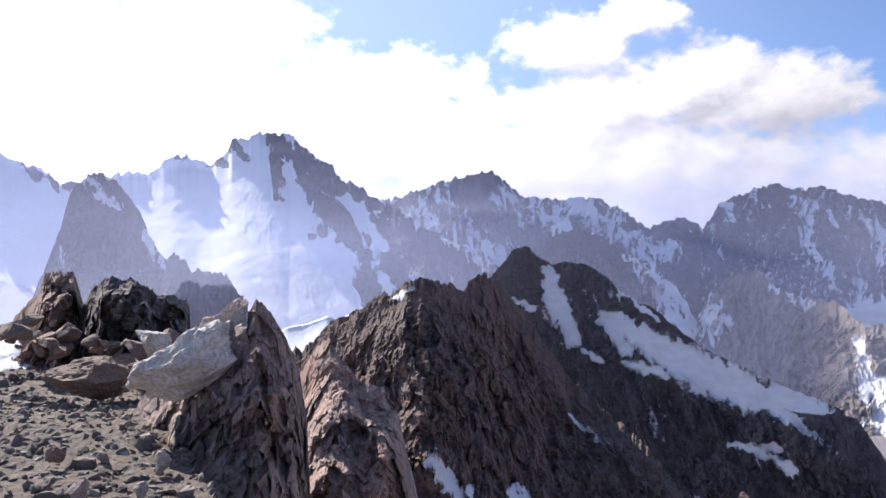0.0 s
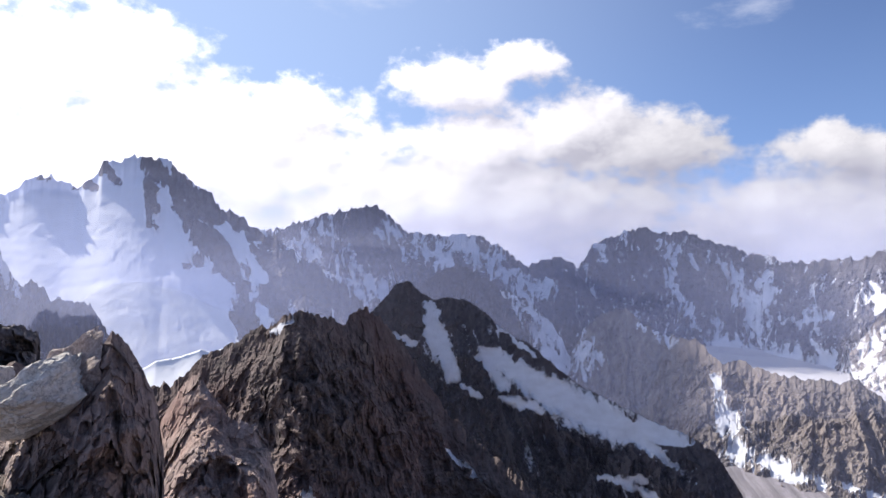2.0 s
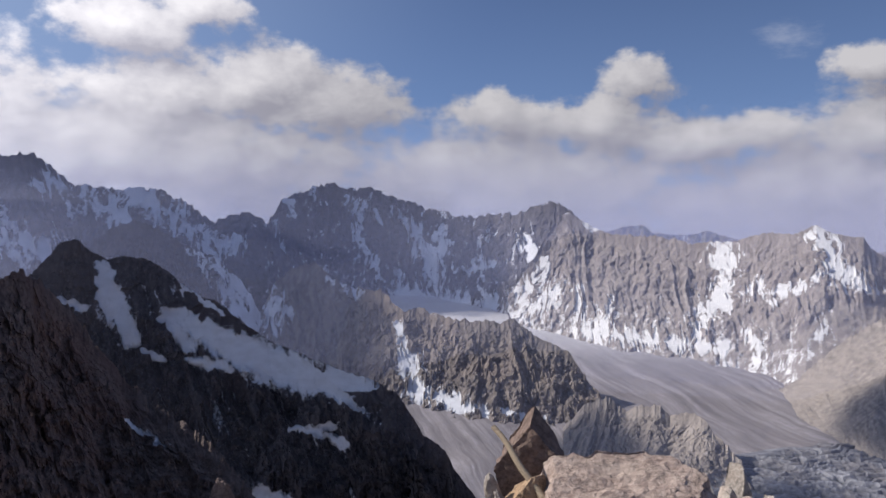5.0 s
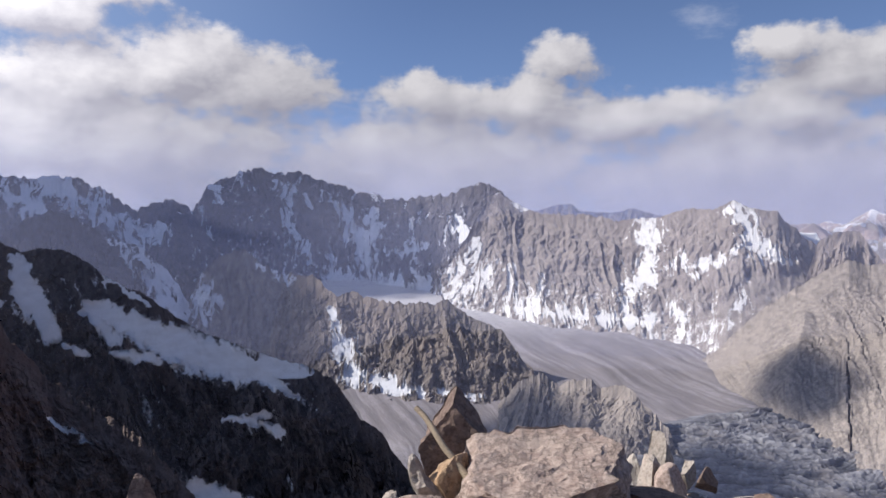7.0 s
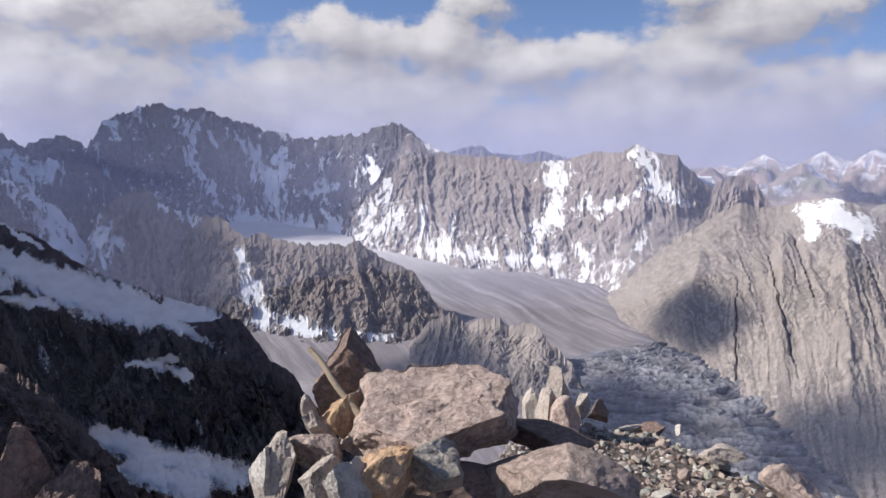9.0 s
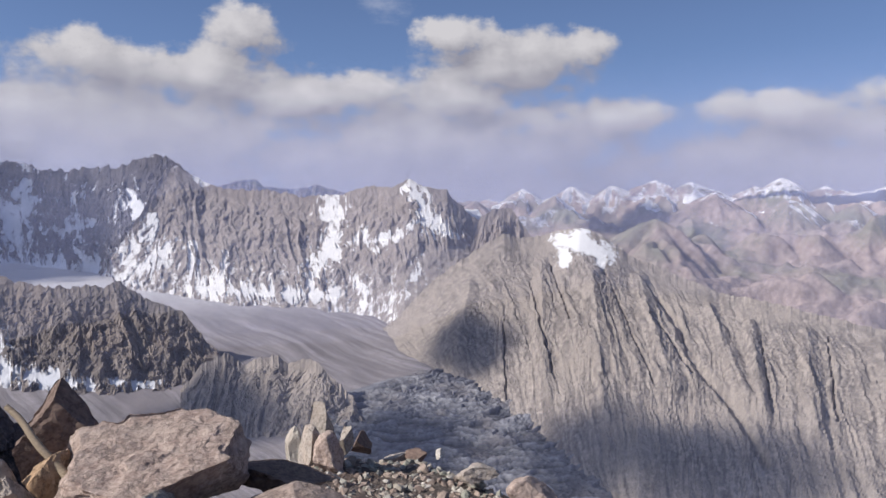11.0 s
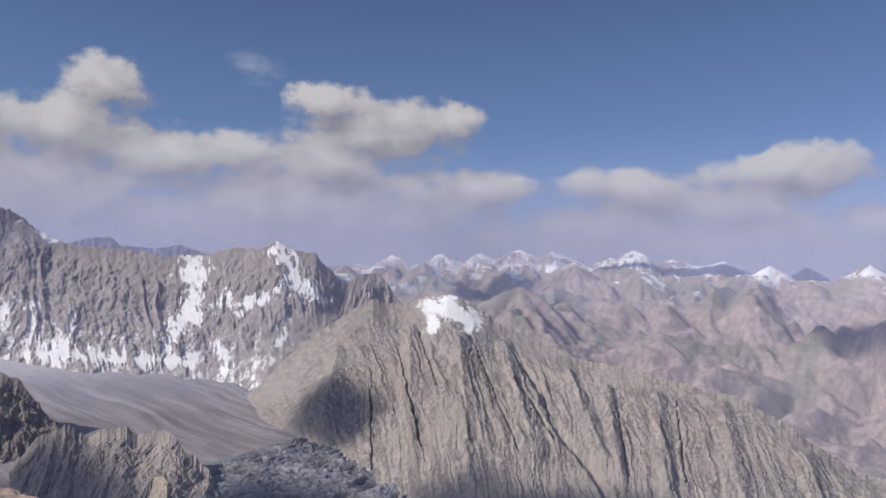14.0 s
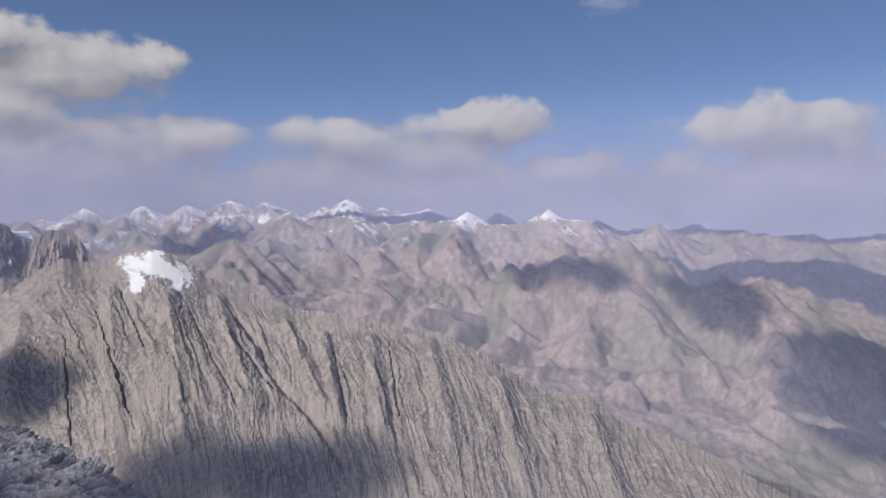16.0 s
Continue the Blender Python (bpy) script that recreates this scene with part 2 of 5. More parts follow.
def facets(x, y, z):
    """Broken rock: each cell of a scattered pattern is a tilted flat face, about -1 to 1."""
    fx, fy, fz = (np.floor(a - 0.5).astype(np.int64) for a in (x, y, z))
    best = np.full(x.shape, 9.0)
    cell = [np.zeros(x.shape, np.int64) for _ in range(3)]
    away = [np.zeros(x.shape) for _ in range(3)]
    for i in (0, 1):
        for j in (0, 1):
            for k in (0, 1):
                cx, cy, cz = fx + i, fy + j, fz + k
                h = hashed(cx, cy, cz)
                dx, dy, dz = x - cx - h, y - cy - (h * 57.31) % 1.0, z - cz - (h * 913.7) % 1.0
                d = dx * dx + dy * dy + dz * dz
                near = d < best
                best = np.where(near, d, best)
                for a, b in zip(cell + away, (cx, cy, cz, dx, dy, dz)):
                    a[near] = b[near]
    h = hashed(cell[0] + 71, cell[1] + 13, cell[2] + 5)
    tilt = [(h * f) % 1.0 - 0.5 for f in (31.7, 417.3, 7919.1)]
    return (h - 0.5) + 1.5 * (tilt[0] * away[0] + tilt[1] * away[1] + tilt[2] * away[2])


def smooth(a, low, high):
    t = np.clip((a - low) / (high - low), 0, 1)
    return t * t * (3 - 2 * t)


def grid_mesh(name, points, snow=None, wrap=False, soft=True):
    """A mesh over a grid of points (rows, columns, 3)."""
    rows, columns = points.shape[:2]
    index = np.arange(rows * columns).reshape(rows, columns)
    a, b, c, d = index[:-1, :-1], index[:-1, 1:], index[1:, 1:], index[1:, :-1]
    faces = np.stack((a, d, c, b), axis=-1).reshape(-1, 4)
    mesh = bpy.data.meshes.new(name)
    mesh.vertices.add(rows * columns)
    mesh.vertices.foreach_set("co", points.reshape(-1).astype(np.float32))
    mesh.loops.add(faces.size)
    mesh.loops.foreach_set("vertex_index", faces.reshape(-1).astype(np.int32))
    mesh.polygons.add(len(faces))
    mesh.polygons.foreach_set("loop_start", np.arange(0, faces.size, 4, dtype=np.int32))
    mesh.polygons.foreach_set("use_smooth", np.full(len(faces), soft))
    if snow is not None:
        layer = mesh.attributes.new("snow", "FLOAT", "POINT")
        layer.data.foreach_set("value", snow.reshape(-1).astype(np.float32))
    mesh.update()
    mesh.validate()
    return mesh


def lies_in(az, el, patches):
    """How far inside (above 0) or outside the nearest of some strips a direction lies.
    Each strip: from azimuth, height to azimuth, height, with its half width at both ends."""
    best = np.full(az.shape, -1.5)
    for a1, e1, a2, e2, w1, w2 in patches:
        dx, dy = a2 - a1, e2 - e1
        t = np.clip(((az - a1) * dx + (el - e1) * dy) / (dx * dx + dy * dy + 1e-6), 0, 1)
        wide = w1 + (w2 - w1) * t
        off = np.hypot(az - a1 - dx * t, el - e1 - dy * t)
        best = np.maximum(best, np.clip(1.0 - off / wide, -1.5, 1.0) * np.minimum(1.0, 0.5 + wide))
    return best


def sheet_part(name, points, cover, vein, faces, mat, parent, label="", soft=True):
    """Some faces of a grid as one mesh under a thing."""
    used, index = np.unique(faces, return_inverse=True)
    mesh = bpy.data.meshes.new(name)
    mesh.vertices.add(len(used))
    mesh.vertices.foreach_set("co", points.reshape(-1, 3)[used].reshape(-1).astype(np.float32))
    mesh.loops.add(faces.size)
    mesh.loops.foreach_set("vertex_index", index.reshape(-1).astype(np.int32))
    mesh.polygons.add(len(faces))
    mesh.polygons.foreach_set("loop_start", np.arange(0, faces.size, 4, dtype=np.int32))
    mesh.polygons.foreach_set("use_smooth", np.full(len(faces), soft))
    layer = mesh.attributes.new("snow", "FLOAT", "POINT")
    layer.data.foreach_set("value", cover.reshape(-1)[used].astype(np.float32))
    layer = mesh.attributes.new("vein", "FLOAT", "POINT")
    layer.data.foreach_set("value", vein.reshape(-1)[used].astype(np.float32))
    mesh.update()
    mesh.validate()
    ob = new(name, mesh)
    ob.data.materials.append(mat)
    ob.parent = parent
    return tagged(ob, label)


def patches_of(lies):
    """Numbers the joined patches of a yes-no grid from 1; those too small count as 0."""
    number = np.zeros(lies.shape, np.int32)
    seen = np.zeros(lies.shape, bool)
    rows, columns = lies.shape
    count = 0
    for start in zip(*np.nonzero(lies)):
        if seen[start]:
            continue
        seen[start] = True
        queue, members = [start], [start]
        while queue:
            i, j = queue.pop()
            for a, b in ((i + 1, j), (i - 1, j), (i, j + 1), (i, j - 1)):
                if 0 <= a < rows and 0 <= b < columns and lies[a, b] and not seen[a, b]:
                    seen[a, b] = True
                    queue.append((a, b))
                    members.append((a, b))
        if len(members) > 60:
            count += 1
            m = np.array(members)
            number[m[:, 0], m[:, 1]] = count
    return number


FINE = 0.62        # share of the grid lines below that is built


def floor_height(deg, r):
    """The valley floor: it falls towards the summit, and drops into a deep valley in the east."""
    east = smooth(-deg, 50, 72) * smooth(-deg, 175, 140)
    return -700 + 0.12 * r - 420 * east - 150 * smooth(np.abs(deg), 90, 140)


def massif(name, crest, foot, mat, label, category="mountain", size=(700, 170), spur=(60.0, 1.6), lean=0.0, rough=12.0,
           grain=60.0, jag=0.12, steep=1.25, back=0.35, patches=(), base=-1.0, bare=False, seed=0.0, soft=False,
           group="", white="snowfield", rock="rock_face", around=(0.0, 0.0), blur=3.0, stretch=3.5, clefts=(), cleft=40.0, spurs=(), proud=40.0, tall=2.2, apron=0.0, blocky=1.0,
           broken=0.8, fluted=1.0, screes=(), pieces=0, lift=0.7):
    """A mountain or ridge: crest and foot are rows of azimuth, height (degrees over the eye) and distance. Spurs and gullies
    run from the crest down to the foot; behind the crest the land falls away again."""
    crest, foot = np.array(sorted(crest)), np.array(sorted(foot))
    columns, rows = int(size[0] * FINE), int(size[1] * FINE)
    az = np.linspace(crest[0, 0], crest[-1, 0], columns)[None, :]
    far = np.interp(az, crest[:, 0], crest[:, 2])
    top = np.interp(az, crest[:, 0], crest[:, 1])
    near = np.interp(az, foot[:, 0], foot[:, 2])
    low = np.interp(az, foot[:, 0], foot[:, 1])
    spiky = ridged(az * 1.3 + seed, seed, 0.5, 4, 0.5) - 0.45
    teeth = jag * 2.0 * spiky + 0.35 * jag * fbm(az * 6 + seed, seed, 0.0, 3, 0.5)
    v = np.linspace(0, 1, rows)[:, None] ** 1.12
    z_top, z_low = far * np.tan(np.radians(top)), near * np.tan(np.radians(low))
    if near.min() > 1200:
        z_low = np.minimum(z_low, floor_height(az, near) - 12)
    # further down the face follows the crest more and more loosely
    blur = min(blur, 0.06 * (crest[-1, 0] - crest[0, 0]))
    half = max(3, int(blur / (az[0, 1] - az[0, 0])))
    ends = np.pad(z_top[0], half, mode="edge")
    bell = np.exp(-(np.arange(-half, half + 1) / (0.45 * half)) ** 2)
    loose = np.convolve(ends, bell / bell.sum(), mode="valid")[None, :]
    r = far + (near - far) * v ** steep
    firm = np.exp(-(v / 0.13) ** 2)
    sharp, dull = z_top + (z_low - z_top) * v, loose + (z_low - loose) * v
    z = dull + (sharp - dull) * firm
    below = np.degrees((z_top - z) / far)
    z = z + far * np.radians(teeth) * np.exp(-np.maximum(below, 0) / (2.5 * jag))
    # ribs and gullies down the fall line
    el0 = np.degrees(np.arctan2(z, r))
    step = spur[1]
    down = v * (top - low) / step
    across = (az + lean * v) / step
    across = across + 0.5 * fbm(across * 0.45 + seed, down * 0.3 + seed, 0.0, 3) + 0.15 * fbm(across * 2.1, down * 1.2 + seed, 2.0, 3)
    big = ridged(across + seed, down / stretch, seed, 2, 0.45) - 0.5
    ribs = ridged(across * 2.7 + seed, down * 2.7 / stretch, seed + 4.0, 4, 0.58) - 0.5
    vein = 0.5 + 0.9 * fbm(across * 7.0 + seed, down * 0.8, seed, 4, 0.6)
    crumble = fbm(across * 3.0 - seed, down * 1.0, seed, 4, 0.6)
    loose_stones = smooth(lies_in(az + 0.3 * fbm(az * 2, el0 * 2, seed, 3), el0, screes), -0.1, 0.6) if len(screes) else np.zeros(r.shape)
    vein = vein + (0.62 + 0.16 * crumble - vein) * loose_stones
    # where the snow lies
    az2 = az + fbm(az * 1.7 + seed, el0 * 1.7, 3.0, 4) * 0.3
    el2 = el0 + fbm(az * 1.9 - seed, el0 * 1.9, 8.0, 4) * 0.22
    inside = np.full(r.shape, -1.0)
    if len(patches) and broken >= 0.75 and not bare:
        inside = lies_in(az2, el2, [(a1, e1, a2, e2, 1.45 * w1, 1.45 * w2) for a1, e1, a2, e2, w1, w2 in patches]) - 0.25
    elif len(patches):
        inside = lies_in(az2, el2, patches)
    gully = -1.6 * ribs - 0.7 * big
    crumbs = fbm(across * 7.5 + seed, down * 1.7 + seed, 1.0, 5, 0.7)
    if bare:
        inside = np.where(-inside > 0.9, 1.0, -inside)
    edge = smooth(inside, -1.45, -0.3) * (1 - 0.5 * smooth(inside, 0.3, 1.0))
    inside = inside + broken * (1.15 * gully + 1.3 * crumbs - 0.1) * edge
    deep = smooth(inside, -0.05, 0.45)
    hold = 0.10 + 0.90 * smooth(v, 0.0, 0.25)
    fade = 1 - 0.6 * smooth(v, 0.75, 1.0)
    slope = np.arctan2(np.maximum(z_top - z_low, 1e-3), np.maximum(far - near, 1e-3))
    out, up = np.sin(slope), np.cos(slope)
    relief = spur[0] * (1.5 * big * (1 - 0.9 * deep) + 0.9 * fluted * ribs * (1 - 0.9 * deep)) * hold * fade * (1 - 0.75 * loose_stones)
    az3, el3 = az + 0.3 * (az2 - az), el0 + 0.3 * (el2 - el0)
    if len(clefts):
        relief = relief - cleft * smooth(lies_in(az3, el3, clefts), -0.2, 0.8)
    if len(spurs):
        relief = relief + proud * np.clip(lies_in(az3, el3, spurs), 0, 1)
    r = r - relief * out
    z = z + relief * up * 0.8
    x, y = -np.sin(np.radians(az)) * r, np.cos(np.radians(az)) * r
    bumps = ridged(x / grain + seed, y / grain, z / grain * 0.8, 5, 0.6) - 0.5
    flaws = fbm(x / grain * 2.2, y / grain * 2.2 + seed, z / grain, 4, 0.6)
    broad = fbm(x / grain * 0.35, y / grain * 0.35 + seed, z / grain * 0.35, 3)
    thin = base + 0.42 * gully + 0.5 * crumbs - 0.3 * bumps + apron * smooth(v, 0.35, 0.95)
    snow = np.maximum(inside, thin)
    calm = (1 - 0.88 * deep) * (1 - 0.7 * loose_stones)
    block = facets(x / grain + seed, y / grain, z / (tall * grain))
    chip = facets(x / grain * 3.3, y / grain * 3.3 + seed, z / grain * 3.6 / tall)
    push = ((bumps * 0.7 + flaws * 0.35 + block * 0.85 * blocky + chip * 0.38 * blocky) * rough * calm + broad * rough * 1.2 * (1 - 0.85 * deep)) * (0.2 + 0.8 * hold)
    r = r - push * out
    z = z + push * up * lift * hold
    x, y = -np.sin(np.radians(az)) * r, np.cos(np.radians(az)) * r
    front = np.stack((x + around[0], y + around[1], z + EYE), axis=-1)
    # the far side
    steps = np.array([1.0, 0.7, 0.45, 0.25, 0.12, 0.05, 0.015])[:, None]
    reach = back * (far - near) + 0.02 * far
    rb = far + reach * steps + 0 * az + r[:1] - far
    zb = z[:1] - (z_top - z_low) * steps * 1.1
    behind = np.stack((-np.sin(np.radians(az)) * rb + around[0], np.cos(np.radians(az)) * rb + around[1], zb + EYE), axis=-1)
    skirt = front[-1:] - np.array([0, 0, 0.9]) * np.abs(z_top - z_low)[..., None]
    points = np.concatenate((behind, front, skirt), axis=0)
    cover = np.concatenate((np.repeat(snow[:1], len(steps), axis=0), snow, snow[-1:]), axis=0)
    index = np.arange(cover.size).reshape(cover.shape)
    faces = np.stack((index[:-1, :-1], index[1:, :-1], index[1:, 1:], index[:-1, 1:]), axis=-1).reshape(-1, 4)
    settled = np.concatenate((np.repeat(inside[:1], len(steps), axis=0), inside, inside[-1:]), axis=0)
    vein = np.concatenate((np.repeat(vein[:1], len(steps), axis=0), vein, vein[-1:]), axis=0)
    lies = settled.reshape(-1)[faces].mean(axis=1) > 0.0
    piece = patches_of(lies.reshape(cover.shape[0] - 1, -1)).reshape(-1)
    thing = new(name)
    middle = points[-1, columns // 2]
    thing.location = middle
    local = points - middle
    column = np.tile(np.arange(columns - 1), cover.shape[0] - 1)
    pieces = pieces or max(1, round((crest[-1, 0] - crest[0, 0]) / 9))
    for k in range(pieces):
        chosen = (piece == 0) & (column * pieces // (columns - 1) == k)
        if chosen.sum() > 20:
            sheet_part(rock, local, cover, vein, faces[chosen], mat, thing, soft=soft)
    for k in range(1, piece.max() + 1):
        sheet_part(white, local, cover, vein, faces[piece == k], mat, thing, "old snow lying on the rock", soft=True)
    return tagged(thing, label, category, group)


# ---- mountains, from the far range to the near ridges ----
# dark violet tone carries the shade on the walls turned from the sun
shade_grey_rock = rock_material("shade_violet_rock", (0.045, 0.042, 0.05, 1), (0.13, 0.118, 0.127, 1), (0.10, 0.085, 0.088, 1), 22, 7, snow=True, melt=0.15, flow=0.4, snow_colour=(0.74, 0.745, 0.78, 1))
# lighter, warmer counterpart for the walls in the sun
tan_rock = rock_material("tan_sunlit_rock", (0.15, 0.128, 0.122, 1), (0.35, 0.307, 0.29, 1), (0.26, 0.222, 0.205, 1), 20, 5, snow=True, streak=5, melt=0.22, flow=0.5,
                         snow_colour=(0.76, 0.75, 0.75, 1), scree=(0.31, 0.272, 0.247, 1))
brown_rock = rock_material("brown_scree_rock", (0.15, 0.131, 0.124, 1), (0.36, 0.315, 0.282, 1), (0.29, 0.253, 0.227, 1), 14, 3, snow=True, streak=4, flow=0.8,
                           snow_colour=(0.70, 0.70, 0.72, 1), dirt=0.4)
spur_rock = rock_material("grey_brown_rock", (0.092, 0.08, 0.076, 1), (0.27, 0.232, 0.208, 1), (0.22, 0.18, 0.156, 1), 16, 5, snow=True, streak=4, flow=0.45)
near_rock = rock_material("reddish_dark_rock", (0.056, 0.043, 0.042, 1), (0.20, 0.153, 0.138, 1), (0.145, 0.09, 0.078, 1), 1.2, 0.4, snow=True, streak=1.6, fray=0.7, flow=0.2)
# albedo kept low so the colour carries this ridge's deep shade
shade_dark_rock = rock_material("shaded_ridge_rock", (0.029, 0.026, 0.03, 1), (0.098, 0.085, 0.088, 1), (0.072, 0.056, 0.056, 1), 2.0, 0.7, snow=True, streak=1.6, fray=0.55, flow=0.3)
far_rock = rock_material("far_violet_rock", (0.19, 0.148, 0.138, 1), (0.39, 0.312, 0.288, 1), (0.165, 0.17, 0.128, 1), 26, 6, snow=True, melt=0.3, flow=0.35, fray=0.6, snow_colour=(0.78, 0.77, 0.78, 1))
snow_rock = rock_material("snow_face", (0.09, 0.085, 0.095, 1), (0.20, 0.18, 0.19, 1), (0.14, 0.12, 0.12, 1), 22, 8, snow=True, snow_colour=(0.84, 0.85, 0.88, 1), fray=0.3, dirt=0.18, flow=0.3)

FAR_HAZE = "far mountains"
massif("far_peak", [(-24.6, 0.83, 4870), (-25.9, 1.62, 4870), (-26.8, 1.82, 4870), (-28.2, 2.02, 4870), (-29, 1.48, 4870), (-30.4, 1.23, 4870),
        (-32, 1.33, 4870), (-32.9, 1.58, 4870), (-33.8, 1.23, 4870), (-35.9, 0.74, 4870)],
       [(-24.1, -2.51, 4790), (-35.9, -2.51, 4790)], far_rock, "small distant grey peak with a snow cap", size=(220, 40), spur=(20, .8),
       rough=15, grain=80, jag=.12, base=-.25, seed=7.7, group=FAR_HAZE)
# azimuth, height and distance of the summits of the far ranges
SUMMITS = [(-45.1, 0.3, 4500), (-48.7, 1.15, 4800), (-51.2, 0.6, 4600), (-52.5, 1.3, 4820), (-55.5, 1.35, 4800), (-58.6, 1.65, 4820), (-58.7, -1.2, 3800), (-61.2, 1.5, 4820), (-62.8, 0.7, 4500),
           (-65.5, 1.1, 4820), (-67.2, 1.65, 4820), (-67.7, 0.1, 4450), (-70, 1.0, 4820), (-72, -0.2, 4500), (-73.5, 0.9, 4820), (-76.6, 0.57, 4400), (-79, 0.5, 4820), (-82.7, 0.72, 4400),
           (-86.5, -0.2, 4820), (-90.9, -0.45, 4400), (-96, -2.0, 4300), (-101.8, -1.9, 4300), (-110, -2.0, 4300), (-118, -2.2, 4300), (-40, 0.5, 4800), (-43, 0.4, 4820), (-88.3, -4.6, 3650), (-98, -4.6, 3650)]


def far_mountains():
    """The far ranges: a rough land of ridges and valleys that rises away from the gorge, with pointed summits and old snow on the side
    turned from the sun."""
    az = np.linspace(-35, -126, 640)[None, :]
    r = np.geomspace(1900, 4920, 250)[:, None]
    turn = -az
    feet = (np.interp(turn, (36, 60, 75, 84, 96, 106, 126), (3000, 2900, 2700, 2400, 2100, 2000, 1950)),
            np.interp(turn, (36, 60, 75, 84, 96, 106, 126), (-9, -9.2, -12.8, -16.8, -21.5, -23.5, -25)))
    lines = (feet, (3700, np.interp(turn, (36, 50, 60, 66, 74, 84, 92, 98, 106, 126), (-4, -4, -3.2, -4.2, -4.2, -6, -6.3, -6, -8.5, -9.5))),
             (4350, np.interp(turn, (36, 60, 75, 90, 96, 106, 126), (-2, -1.9, -1.7, -2.6, -3.8, -4.2, -4.6))), (4920, np.interp(turn, (36, 60, 75, 86, 115, 126), (-0.4, 0, -0.3, -1.2, -2.2, -2.4))))
    height = lines[0][1] + (r - lines[0][0]) * 0.006
    for (r1, e1), (r2, e2) in zip(lines, lines[1:]):
        height = np.where(r > r1, e1 + (e2 - e1) * np.clip((r - r1) / (r2 - r1), 0, 1), height)
    a, z = np.radians(az), r * np.tan(np.radians(height))
    x, y = -np.sin(a) * r, np.cos(a) * r
    bend = 140 * fbm(x / 600, y / 600, 1.0, 3)
    crests = ridged((x + bend) / 820, (y - bend) / 820, 0.0, 6, 0.52)
    z = z + np.interp(r, (1900, 2800, 3800, 4900), (110, 190, 250, 230)) * (crests - 0.5)
    gullies = ridged(x / 150 + bend / 60, y / 150, 0.0, 4, 0.55) - 0.5
    z = z + 26 * gullies
    for deg, e, far in SUMMITS:
        px, py = -math.sin(radians(deg)) * far, math.cos(radians(deg)) * far
        dx, dy = x - px, y - py
        d = np.hypot(dx, dy)
        spokes = fbm(np.cos(np.arctan2(dy, dx)) * 1.6 + deg, np.sin(np.arctan2(dy, dx)) * 1.6, d / 400, 4, 0.55)
        z = np.maximum(z, far * math.tan(radians(e)) - d * (0.62 + 0.3 * spokes) + 14 * gullies * smooth(d, 0, 150))
    points = np.stack((x, y, z + EYE), axis=-1)
    slope = np.gradient(points, axis=0), np.gradient(points, axis=1)
    normal = np.cross(slope[0], slope[1])
    normal = normal / np.linalg.norm(normal, axis=-1, keepdims=True)
    normal = normal * np.sign(normal[..., 2:])
    shady = -(normal[..., 0] * to_sun.x + normal[..., 1] * to_sun.y)
    angle = np.degrees(np.arctan2(z, r))
    patchy = fbm(x / 130, y / 130, z / 130, 5, 0.6)
    snow = 1.5 * shady + 1.1 * patchy + 0.42 * np.clip(angle, -4, 2.2) + 0.08 - 0.5 * smooth(turn, 84, 100) - 0.8 * np.clip(0.6 - normal[..., 2], 0, 1)
    # rock colour darker in the gullies, lighter on their crests
    vein = 0.5 + 0.9 * gullies + 0.4 * patchy
    index = np.arange(snow.size).reshape(snow.shape)
    faces = np.stack((index[:-1, :-1], index[:-1, 1:], index[1:, 1:], index[1:, :-1]), axis=-1).reshape(-1, 4)
    piece = patches_of((snow.reshape(-1)[faces].mean(axis=1) > 0.15).reshape(snow.shape[0] - 1, -1)).reshape(-1)
    thing = new("far_mountain_range")
    middle = points[-1, 320]
    thing.location = middle
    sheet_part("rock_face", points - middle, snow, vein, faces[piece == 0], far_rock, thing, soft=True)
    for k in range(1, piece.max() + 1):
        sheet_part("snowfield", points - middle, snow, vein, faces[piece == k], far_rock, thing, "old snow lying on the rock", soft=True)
    tagged(thing, "far ranges of rosy-brown rock, thin turf and old snow under haze", "mountain", FAR_HAZE)


